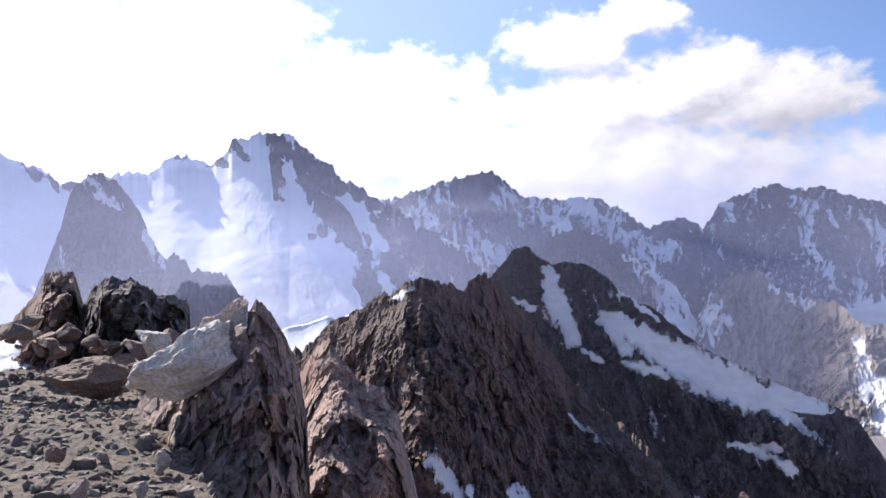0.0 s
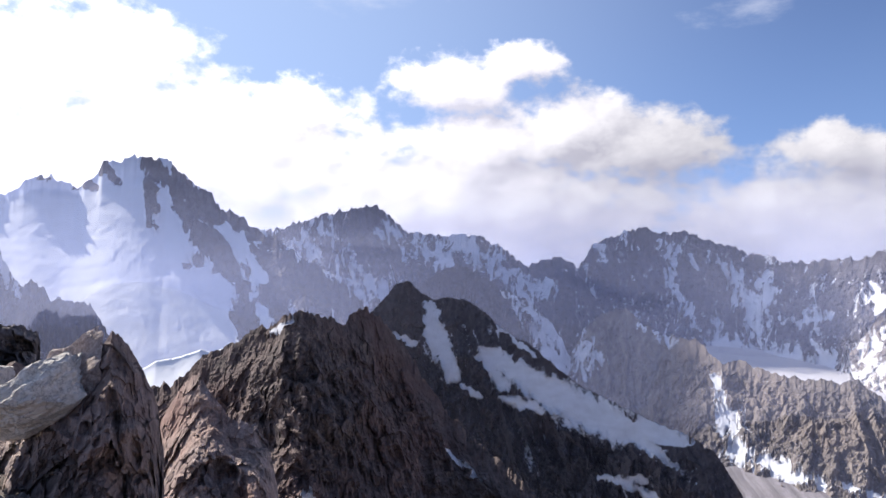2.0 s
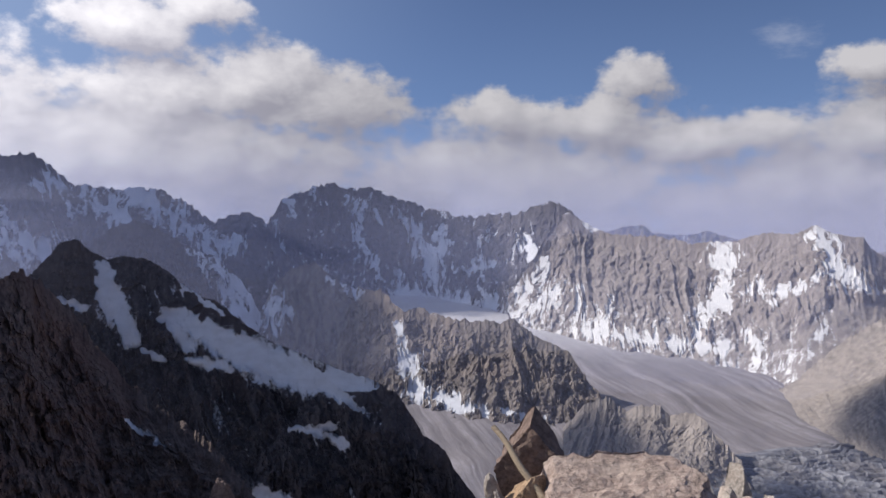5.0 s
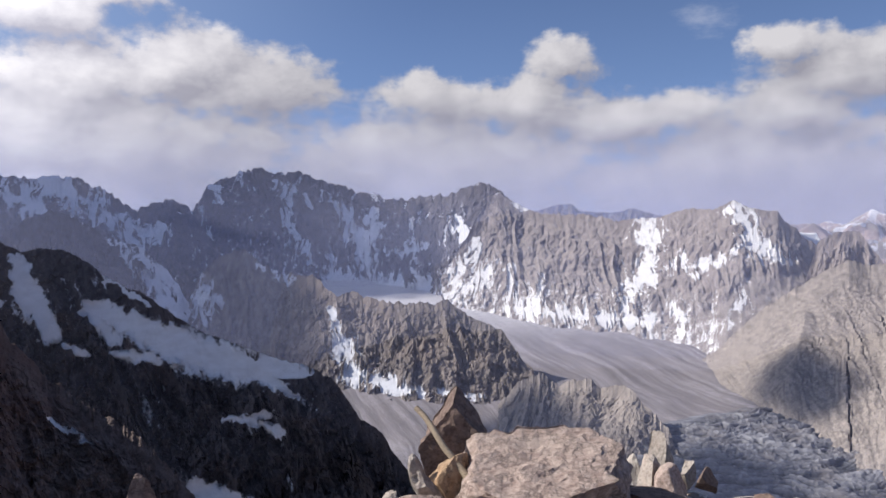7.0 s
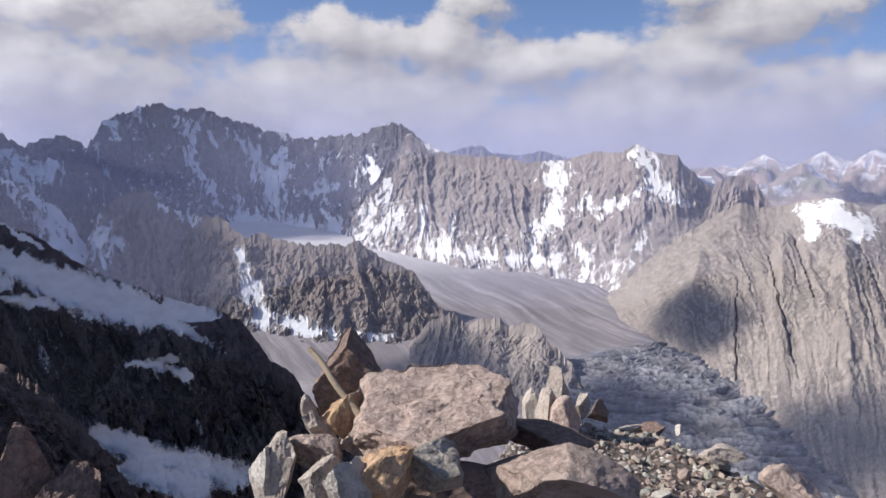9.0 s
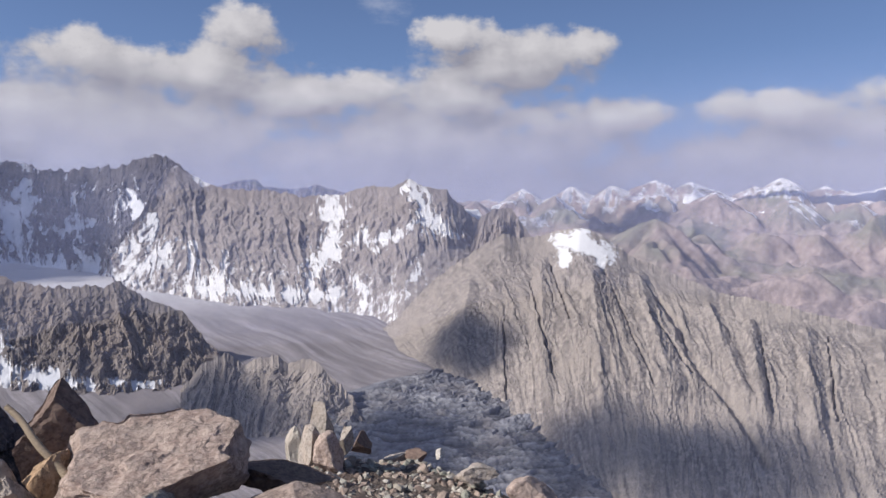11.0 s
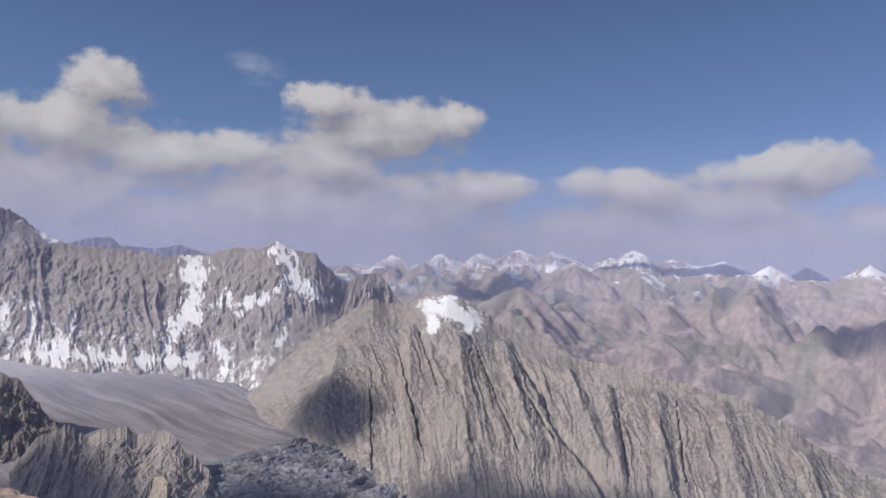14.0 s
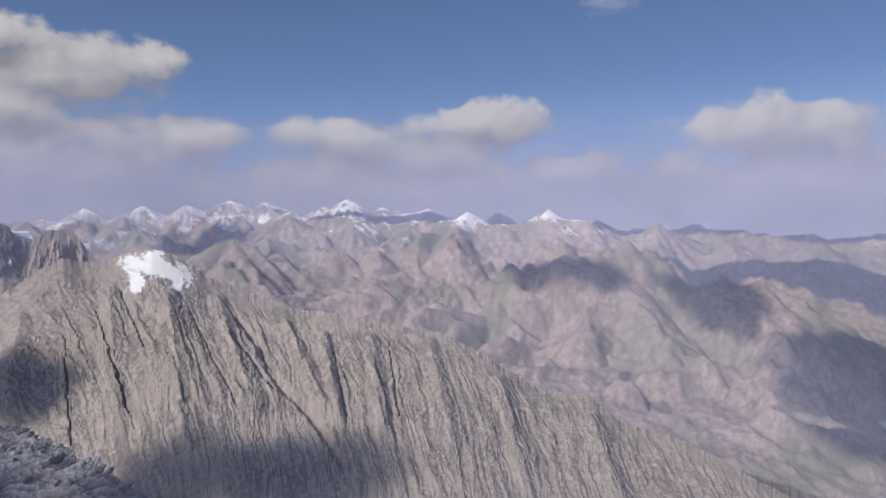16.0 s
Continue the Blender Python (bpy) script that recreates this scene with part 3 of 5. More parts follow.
far_mountains()
massif("snow_peak", [(62, 7.7, 3300), (55.6, 7.05, 3300), (51, 6.18, 3300), (49.6, 5.73, 3300), (48.4, 5.24, 3300), (47.4, 4.46, 3300), (46.2, 4.46, 3300), (44.7, 5.16, 3300),
        (41.5, 5.77, 3300), (39.9, 6.92, 3300), (38.5, 6.58, 3300), (37.5, 6.49, 3300), (37, 6.98, 3300), (36.2, 7.38, 3300), (35.9, 8.17, 3300),
        (34.7, 8.42, 3300), (33, 8.87, 3300), (31.6, 8.58, 3300), (30.3, 7.7, 3250), (28.8, 6.72, 3200), (27.7, 5.45, 3150), (26.2, 4.81, 3100),
        (25.1, 3.98, 3050), (24, 3.69, 3000), (23.1, 3.11, 2950), (21.6, 2.03, 2900), (19.6, 0.96, 2850), (17.8, -0.32, 2800), (16.7, -1.99, 2800)],
       [(62, -8.8, 1900), (43.9, -8.44, 1900), (16.7, -8.28, 2100)], snow_rock,
       "great snow-covered peak with a rocky summit crest and hanging glacier", size=(900, 220), spur=(14, 3.0), lean=2, rough=16, grain=60, broken=0.7, stretch=2.5, base=-.55,
       jag=.36, bare=True, seed=1.7,
       patches=[(35.8, 8, 34.7, 6.7, 0.4, 0.2), (33, 8.7, 28, 5.1, 0.6, 0.7), (32.6, 8.1, 32.6, 4, 0.35, 0.25), (30.7, 6.2, 30, 4.4, 0.5, 0.5),
                (28.9, 3.3, 26.6, 0.9, 0.7, 0.8), (29.4, 1.5, 29.6, 1.3, 0.5, 0.3), (27.5, 5.4, 24, 2.9, 0.4, 0.6), (26.2, 0.6, 25.3, -3.3, 0.25, 1.2),
                (24.4, 2, 20.9, -1, 0.9, 1.8), (21.8, 1.1, 17.8, -2.3, 1.1, 2.1), (23.5, -1, 22.6, -3.3, 1.2, 0.9), (39.9, 6.9, 39.1, 6.8, 0.2, 0.2),
                (37.3, 6.6, 36.4, 6.4, 0.3, 0.2), (49.3, 5.5, 46.9, 4.4, 0.3, 0.5)])
massif("rock_buttress", [(49.4, -5.53, 2350), (48.8, -3.06, 2400), (48.1, -1.17, 2450), (47.2, 1.6, 2500), (46.7, 3.77, 2550), (45.3, 5.41, 2600), (43.7, 4.48, 2550), (42.2, 2.52, 2500),
        (41.6, 0.89, 2450), (40.3, -1.12, 2350), (39.5, -3.18, 2250), (38.9, -5.94, 2200)],
       [(49.4, -8.49, 2000), (38.9, -8.4, 2000)], shade_grey_rock, "dark rock buttress in front of the snow face", size=(320, 170), spur=(24, 1.4),
       rough=18, grain=45, jag=.4, base=-.75, seed=5.3, patches=[(45.5, 4.8, 43.7, 3, 0.4, 0.2), (41.9, 1.2, 40, -2, 0.2, 0.3), (47.4, -0.1, 46.7, -2.1, 0.15, 0.3)])
massif("rock_rib", [(40.9, -3.98, 2150), (40.3, -0.58, 2150), (39.7, -0.37, 2150), (38.5, -1.45, 2120), (36.2, -1.98, 2100), (35.2, -3.64, 2080), (34.4, -5.41, 2060)],
       [(40.9, -6.44, 1950), (34.4, -7.38, 1950)], shade_grey_rock, "low dark rock rib standing out of the snow", size=(200, 90), spur=(25, 1.0),
       rough=20, grain=45, jag=.35, base=-.8, seed=6.6)

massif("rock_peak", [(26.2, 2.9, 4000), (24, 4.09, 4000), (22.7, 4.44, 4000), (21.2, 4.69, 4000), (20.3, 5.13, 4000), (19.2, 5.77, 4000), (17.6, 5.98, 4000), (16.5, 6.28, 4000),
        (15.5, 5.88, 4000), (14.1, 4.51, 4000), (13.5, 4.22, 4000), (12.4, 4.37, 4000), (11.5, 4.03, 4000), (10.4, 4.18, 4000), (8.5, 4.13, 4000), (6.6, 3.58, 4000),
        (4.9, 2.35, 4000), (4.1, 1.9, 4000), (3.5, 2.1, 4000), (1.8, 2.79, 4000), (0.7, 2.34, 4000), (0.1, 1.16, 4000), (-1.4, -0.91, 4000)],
       [(26.2, -5.36, 3100), (-1.4, -5.34, 3300)], shade_grey_rock, "grey rock peak with snow gullies and a glaciated shoulder", size=(700, 190), spur=(26, 1.7), broken=1.0,
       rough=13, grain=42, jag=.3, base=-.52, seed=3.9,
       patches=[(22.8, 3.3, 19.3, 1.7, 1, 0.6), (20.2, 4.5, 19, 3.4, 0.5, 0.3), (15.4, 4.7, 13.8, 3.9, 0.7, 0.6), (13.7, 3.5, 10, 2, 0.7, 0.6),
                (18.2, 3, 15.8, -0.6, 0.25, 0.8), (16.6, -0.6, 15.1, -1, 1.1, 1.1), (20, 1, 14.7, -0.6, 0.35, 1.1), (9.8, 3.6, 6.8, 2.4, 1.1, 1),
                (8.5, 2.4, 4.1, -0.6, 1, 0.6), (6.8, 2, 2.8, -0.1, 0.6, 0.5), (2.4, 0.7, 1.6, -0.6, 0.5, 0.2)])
massif("rock_ridge", [(16.8, -4.35, 3000), (16.1, -2.18, 3000), (14.7, -1, 3050), (10.8, 1.42, 3100), (9.7, 1.91, 3100), (8, 1.33, 3050), (5.9, -0.16, 3000), (4.1, -0.7, 2950),
        (2.4, -2.28, 2900), (0.7, -4.84, 2850), (-0.2, -7.31, 2850)],
       [(16.8, -7.3, 2600), (-0.2, -8.29, 2600)], shade_grey_rock, "lower grey ridge with a snow couloir", size=(420, 130), spur=(26, 1.5), rough=14, grain=45,
       jag=.25, base=-.75, seed=8.8,
       patches=[(4.1, -1.4, 2.3, -4.8, 0.8, 1), (2, -1.4, 0.7, -4.4, 0.35, 0.9), (2.3, -4.8, 0.2, -5.6, 1, 0.7), (5.9, -0.1, 2.4, -1.4, 0.15, 0.2)])
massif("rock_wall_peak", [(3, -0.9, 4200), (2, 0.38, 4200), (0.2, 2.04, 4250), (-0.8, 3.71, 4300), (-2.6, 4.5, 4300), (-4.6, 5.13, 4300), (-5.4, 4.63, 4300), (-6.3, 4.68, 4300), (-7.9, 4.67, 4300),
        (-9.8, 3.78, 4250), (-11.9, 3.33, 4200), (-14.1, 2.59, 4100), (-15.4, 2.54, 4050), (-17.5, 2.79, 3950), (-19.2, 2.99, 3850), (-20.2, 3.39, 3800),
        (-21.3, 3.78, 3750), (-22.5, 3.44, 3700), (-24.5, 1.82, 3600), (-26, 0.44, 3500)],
       [(3, -4.35, 3700), (-8.3, -3.59, 3850), (-12.3, -3.91, 3800), (-20.2, -5.76, 3250), (-26, -6.93, 2900)], shade_grey_rock,
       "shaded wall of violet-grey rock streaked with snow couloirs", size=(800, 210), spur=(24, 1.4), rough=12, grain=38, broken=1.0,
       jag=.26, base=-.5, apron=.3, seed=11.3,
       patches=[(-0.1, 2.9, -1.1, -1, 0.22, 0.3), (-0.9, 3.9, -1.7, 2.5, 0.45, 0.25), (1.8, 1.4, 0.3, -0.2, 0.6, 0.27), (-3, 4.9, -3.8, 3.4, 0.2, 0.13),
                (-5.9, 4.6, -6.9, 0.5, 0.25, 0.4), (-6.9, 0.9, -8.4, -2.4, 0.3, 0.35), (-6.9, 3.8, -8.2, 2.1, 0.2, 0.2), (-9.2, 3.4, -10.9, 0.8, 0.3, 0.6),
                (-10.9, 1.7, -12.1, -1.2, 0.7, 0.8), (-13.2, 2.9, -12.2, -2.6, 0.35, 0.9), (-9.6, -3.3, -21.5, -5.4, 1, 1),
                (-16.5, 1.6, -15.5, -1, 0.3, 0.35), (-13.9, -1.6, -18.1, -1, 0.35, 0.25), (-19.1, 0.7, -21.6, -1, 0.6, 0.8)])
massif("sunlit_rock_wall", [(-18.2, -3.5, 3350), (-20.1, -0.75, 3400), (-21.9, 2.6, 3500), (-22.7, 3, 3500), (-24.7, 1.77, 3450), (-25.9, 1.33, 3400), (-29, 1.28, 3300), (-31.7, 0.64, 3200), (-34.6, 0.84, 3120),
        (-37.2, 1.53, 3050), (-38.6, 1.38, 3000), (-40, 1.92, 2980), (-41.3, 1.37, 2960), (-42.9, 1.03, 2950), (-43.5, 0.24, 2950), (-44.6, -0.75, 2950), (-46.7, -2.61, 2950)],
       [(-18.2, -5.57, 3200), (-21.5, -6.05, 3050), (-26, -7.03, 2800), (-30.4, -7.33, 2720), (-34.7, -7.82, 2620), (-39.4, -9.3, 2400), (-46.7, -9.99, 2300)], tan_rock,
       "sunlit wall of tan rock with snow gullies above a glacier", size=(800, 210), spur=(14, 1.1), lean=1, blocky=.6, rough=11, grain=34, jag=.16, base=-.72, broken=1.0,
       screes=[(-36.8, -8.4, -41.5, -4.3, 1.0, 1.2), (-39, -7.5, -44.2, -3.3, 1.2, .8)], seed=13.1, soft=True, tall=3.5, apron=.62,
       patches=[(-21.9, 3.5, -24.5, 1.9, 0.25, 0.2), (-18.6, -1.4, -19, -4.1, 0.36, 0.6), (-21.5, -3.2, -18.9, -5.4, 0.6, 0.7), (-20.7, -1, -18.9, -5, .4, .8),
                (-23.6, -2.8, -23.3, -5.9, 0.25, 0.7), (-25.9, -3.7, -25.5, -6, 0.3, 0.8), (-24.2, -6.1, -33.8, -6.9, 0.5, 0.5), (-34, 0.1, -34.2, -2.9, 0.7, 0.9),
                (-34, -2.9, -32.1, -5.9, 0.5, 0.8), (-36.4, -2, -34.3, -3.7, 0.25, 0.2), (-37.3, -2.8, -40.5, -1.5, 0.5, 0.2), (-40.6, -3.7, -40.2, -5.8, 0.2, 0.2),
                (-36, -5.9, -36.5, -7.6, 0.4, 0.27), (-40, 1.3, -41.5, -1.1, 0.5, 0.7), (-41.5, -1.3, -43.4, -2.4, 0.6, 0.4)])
massif("snow_saddle", [(-42.3, -2.03, 2960), (-43.8, -0.35, 2980), (-45.3, -0.45, 3000), (-46.2, -2.03, 2980)], [(-42.3, -3.11, 2850), (-46.2, -3.12, 2850)], snow_rock,
       "snow saddle between a pointed peak and a rock tower", size=(110, 50), spur=(8, 1), rough=4, grain=40, jag=.04, bare=True, seed=2.2)
massif("rock_tower", [(-44.4, -4.5, 2780), (-45, -2.6, 2790), (-45.4, -1.1, 2800), (-46.2, -0.6, 2800), (-46.9, -0.4, 2800), (-47.9, -0.4, 2800), (-48.6, -1.45, 2790), (-49.3, -2.5, 2780), (-51, -4.2, 2760)],
       [(-44.4, -5, 2650), (-51, -5.5, 2600)], tan_rock, "blocky brown rock tower above a scree slope", size=(200, 80), spur=(22, 1.1), rough=12, grain=35, jag=.14, base=-1.2, seed=14.9)
massif("brown_ridge", [(-36.8, -10.1, 2430), (-38.8, -8.9, 2430), (-40.8, -6.8, 2450), (-42.8, -5.1, 2480), (-45.2, -3.5, 2520), (-47.3, -2.35, 2560), (-48.4, -2.75, 2570), (-49.6, -2.6, 2580), (-50.6, -2.45, 2570), (-51.3, -2.2, 2560), (-53, -1.95, 2500),
        (-54.3, -2.28, 2480), (-55.4, -2.92, 2450), (-57, -4.15, 2400), (-58.8, -4.83, 2350), (-60.2, -5.52, 2300), (-63.2, -6.69, 2200), (-66.1, -7.16, 2100), (-68.2, -7.65, 2050),
        (-70.9, -8.23, 2000), (-74.4, -8.82, 1950), (-77.8, -10.59, 1850), (-81.9, -13.15, 1750), (-86.2, -13.75, 1700), (-88.2, -15.43, 1650), (-92.4, -16.24, 1600), (-97.5, -18.44, 1500), (-101.7, -20.15, 1450), (-112, -22.8, 1400)],
       [(-36.8, -10.2, 2350), (-39, -12, 2130), (-43.1, -14.2, 1880), (-47.4, -16.3, 1680), (-51.7, -19.5, 1450), (-57.6, -22.28, 1250), (-65.4, -24.22, 1150), (-79.1, -25.18, 1100), (-112, -28.8, 1050)], brown_rock,
       "sunlit grey-brown ridge with steep gullied flanks and a small ice cap", size=(1100, 300), spur=(6, .95), lean=4.5, rough=4, grain=22, blocky=.5, jag=.14, fluted=1.4, broken=.45,
       screes=[(-38.8, -10, -46.8, -3.0, 1.2, .9), (-41.5, -10.8, -45, -6, 1.6, 1.2), (-36.8, -10.6, -40, -12, .8, .8)],
       base=-1.3, seed=15.7, steep=1.1, stretch=6, tall=3.2, white="ice_cap", cleft=20, proud=20,
       spurs=[(-50.2, -5, -50.2, -14.5, .8, 1.3), (-54, -5.5, -55, -15, .9, 1.4), (-57.5, -6, -60, -14, .8, 1.1), (-62.5, -8, -65, -14, .6, 1), (-65.3, -9, -66.2, -15, .5, .8),
              (-69, -9.5, -69.7, -16, .7, 1.1), (-73.5, -10, -75, -17, .9, 1.4), (-79, -13, -81, -19, 1, 1.5), (-86, -15.5, -88, -21, 1, 1.5), (-44.6, -6.5, -43.5, -12, .7, 1.4)],
       clefts=[(-58.9, -7.2, -60.5, -9.3, .2, .35), (-60.5, -9.3, -61.7, -12, .35, .4), (-61.7, -12, -64.4, -14.8, .4, .45), (-64.4, -14.8, -66.5, -18.3, .4, .4), (-58.4, -8.5, -61.4, -12.4, .1, .2),
               (-66, -9.6, -66.8, -14.9, .06, .1), (-70.3, -9.4, -71, -15, .06, .12), (-50.9, -4.7, -52.4, -8.9, .06, .1), (-49.2, -6, -51.2, -13.5, .07, .12), (-47.2, -9, -47.5, -16.5, .07, .12),
               (-54.9, -5, -58.6, -13.3, .05, .1)],
       patches=[(-51.6, -2.8, -55.1, -3.9, 0.8, 0.8), (-53, -2.4, -54.1, -3.5, 0.7, 0.8), (-52, -4, -51.7, -4.8, 0.7, 0.3), (-54.8, -4.3, -54.3, -4.8, 0.8, 0.3)])
massif("rock_spur", [(1.2, -6.32, 2850), (0.7, -4.75, 2850), (-0.2, -2.48, 2850), (-1.5, -1.4, 2850), (-3.2, -1.01, 2800), (-4.5, -2.3, 2700), (-5.8, -2.89, 2650), (-7.1, -3.14, 2600), (-8.4, -3.2, 2550), (-9.3, -4.18, 2500),
        (-10.1, -4.78, 2450), (-11.2, -4.49, 2450), (-12.8, -5.09, 2400), (-14.3, -5.38, 2350), (-15.7, -5.48, 2330), (-17.4, -5.52, 2300), (-18.7, -5.37, 2280), (-20.3, -6.55, 2250), (-21.4, -7.04, 2230),
        (-23, -7.82, 2200), (-23.5, -8.71, 2180), (-24.5, -9.89, 2150), (-26.1, -11.95, 2100)],
       [(1.2, -6.81, 2700), (-3, -8.4, 2450), (-9.6, -11.18, 2110), (-15.3, -12.37, 1990), (-18.8, -12.85, 1950), (-24.1, -12.64, 1960), (-26.1, -12.83, 1950)], spur_rock,
       "serrated rock spur between two glaciers, partly in sun", size=(700, 170), spur=(20, 1.5), fluted=.8, rough=13, grain=34, jag=.22, base=-.85, seed=17.9,
       patches=[(-4.5, -1.1, -4.8, -1.9, 0.27, 0.2), (-5.6, -2.6, -6.3, -3, 0.7, 0.5), (-9.8, -5.9, -10.9, -9.7, 0.25, 0.9), (-10.9, -10.6, -15.3, -12.2, 0.8, 0.4),
                (-15.3, -12.2, -21.4, -12.8, 0.4, 0.2), (-0.3, -3.8, 0.4, -5.3, 0.5, 0.9), (1.9, -4.3, -1.3, -4.7, 0.6, 0.36)])
massif("rock_outcrop", [(-22.5, -13.33, 1900), (-24.1, -11.66, 1900), (-26, -10.87, 1900), (-26.5, -11.46, 1890), (-27.2, -11.75, 1880), (-29.5, -11.26, 1860), (-30.4, -11.95, 1850), (-31.6, -11.8, 1830), (-32.5, -11.95, 1800), (-33.9, -13.33, 1760),
        (-35.3, -14.71, 1720), (-36.4, -16.98, 1650)], [(-22.5, -15.79, 1680), (-30, -17.26, 1580), (-36.4, -18.26, 1530)], brown_rock,
       "brown serrated outcrop above the glacier", size=(420, 130), spur=(15, 1.8), fluted=.5, lean=-2, rough=9, grain=30, blocky=.7, jag=.24, base=-1.4, seed=19.4)


def valley_floor():
    """One sheet of ground under all the mountains: glaciers with flow bands and moraines, out to the horizon."""
    az = np.radians(np.linspace(-180, 180.2, 861))[None, :]
    r = (np.geomspace(250, 4950.2, 200))[:, None]
    deg = np.degrees(az)
    z = floor_height(deg, r)
    x, y = -np.sin(az) * r, np.cos(az) * r
    z = z + 6 * fbm(x / 120, y / 120, 0.0, 5) + 1.5 * ridged(x / 25, y / 25, 0.0, 3)
    points = np.stack((x, y, z + EYE), axis=-1)
    return points


def glacier_material():
    mat, tree, shader, add = new_material("glacier_ice")
    place = add("ShaderNodeNewGeometry", out=0)
    bend = add("ShaderNodeTexNoise", place, None, 0.0016, 4.0, 0.5, out=1)
    bend = add("ShaderNodeVectorMath", bend, (190.0, 190.0, 0.0), operation="MULTIPLY")
    flow = add("ShaderNodeVectorMath", place, bend, operation="ADD")
    turned = tree.nodes.new("ShaderNodeMapping")
    tree.links.new(flow, turned.inputs[0])
    turned.inputs["Rotation"].default_value = (0, 0, radians(4))
    turned.inputs["Scale"].default_value = (1 / 22, 1 / 420, 0)
    bands = add("ShaderNodeTexNoise", turned.outputs[0], None, 1.0, 7.0, 0.6)
    fine = add("ShaderNodeTexNoise", place, None, 0.06, 8.0, 0.7)
    wide = tree.nodes.new("ShaderNodeMapping")
    tree.links.new(flow, wide.inputs[0])
    wide.inputs["Rotation"].default_value = (0, 0, radians(4))
    wide.inputs["Scale"].default_value = (1 / 85, 1 / 700, 0)
    broad = add("ShaderNodeTexNoise", wide.outputs[0], None, 1.0, 5.0, 0.6)
    colour = mix(add, add("ShaderNodeMapRange", bands, 0.36, 0.64, 0.0, 1.0), (0.115, 0.102, 0.107, 1), (0.37, 0.34, 0.355, 1))
    colour = mix(add, add("ShaderNodeMapRange", broad, 0.45, 0.62, 0.0, 0.75), colour, (0.165, 0.145, 0.152, 1))
    colour = mix(add, add("ShaderNodeMapRange", fine, 0.38, 0.68, 0.0, 0.8), colour, (0.21, 0.183, 0.18, 1))
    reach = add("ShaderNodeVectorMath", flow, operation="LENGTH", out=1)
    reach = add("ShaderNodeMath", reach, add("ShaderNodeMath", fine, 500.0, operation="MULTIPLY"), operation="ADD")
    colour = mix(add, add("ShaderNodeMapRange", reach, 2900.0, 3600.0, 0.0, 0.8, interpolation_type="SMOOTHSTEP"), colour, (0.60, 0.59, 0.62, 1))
    tree.links.new(colour, shader.inputs["Base Color"])
    height = add("ShaderNodeMath", bands, fine, operation="ADD")
    tree.links.new(add("ShaderNodeBump", 0.5, 3.5, None, height), shader.inputs["Normal"])
    shader.inputs["Roughness"].default_value = 0.75
    return mat


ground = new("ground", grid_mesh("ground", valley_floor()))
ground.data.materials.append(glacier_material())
tagged(ground, "glacier-filled valley floor with dark moraine bands", "valley", kind="structure")

massif("snow_ridge", [(34.5, -7.87, 620), (32.9, -6.58, 620), (31.7, -5.79, 620), (30.4, -5.58, 620), (28.7, -4.98, 620), (27.8, -5.23, 620), (26.1, -4.43, 620), (24.8, -4.33, 620), (22.2, -5.15, 620)],
       [(34.4, -19.22, 420), (22.2, -19.14, 420)], snow_rock, "smooth snow ridge behind the near crags", size=(220, 60), spur=(10, 2), rough=3, grain=25, jag=.05, bare=True, seed=21.1)
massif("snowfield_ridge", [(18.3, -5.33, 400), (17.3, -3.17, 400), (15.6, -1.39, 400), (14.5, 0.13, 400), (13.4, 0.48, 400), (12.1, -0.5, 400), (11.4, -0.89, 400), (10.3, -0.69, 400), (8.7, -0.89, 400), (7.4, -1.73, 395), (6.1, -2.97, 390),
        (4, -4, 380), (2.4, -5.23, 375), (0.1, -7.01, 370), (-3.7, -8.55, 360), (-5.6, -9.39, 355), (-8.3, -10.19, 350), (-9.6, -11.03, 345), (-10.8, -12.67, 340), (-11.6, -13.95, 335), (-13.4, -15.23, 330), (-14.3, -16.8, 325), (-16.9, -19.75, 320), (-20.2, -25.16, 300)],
       [(18.2, -27, 355), (-20.2, -30, 294)], shade_dark_rock, "dark shaded ridge with a long hanging snowfield", size=(800, 330), spur=(7, 3.0), lean=7, rough=5, grain=9, tall=1.4, stretch=2.5, blocky=1.2, broken=.16, jag=.14, base=-.5, seed=23.6, steep=1.0,
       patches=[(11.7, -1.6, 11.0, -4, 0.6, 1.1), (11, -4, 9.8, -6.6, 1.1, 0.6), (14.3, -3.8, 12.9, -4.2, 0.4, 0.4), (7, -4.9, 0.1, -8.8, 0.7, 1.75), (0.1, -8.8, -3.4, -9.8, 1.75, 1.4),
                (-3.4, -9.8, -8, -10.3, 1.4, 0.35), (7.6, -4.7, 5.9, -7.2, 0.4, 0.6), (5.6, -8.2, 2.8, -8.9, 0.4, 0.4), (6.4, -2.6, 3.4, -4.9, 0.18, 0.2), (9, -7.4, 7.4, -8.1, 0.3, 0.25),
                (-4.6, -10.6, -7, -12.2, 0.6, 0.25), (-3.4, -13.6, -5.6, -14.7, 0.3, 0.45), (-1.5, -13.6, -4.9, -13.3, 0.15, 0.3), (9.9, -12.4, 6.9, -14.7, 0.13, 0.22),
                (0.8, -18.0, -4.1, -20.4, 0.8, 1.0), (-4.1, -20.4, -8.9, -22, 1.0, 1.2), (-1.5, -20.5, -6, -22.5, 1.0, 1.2)])
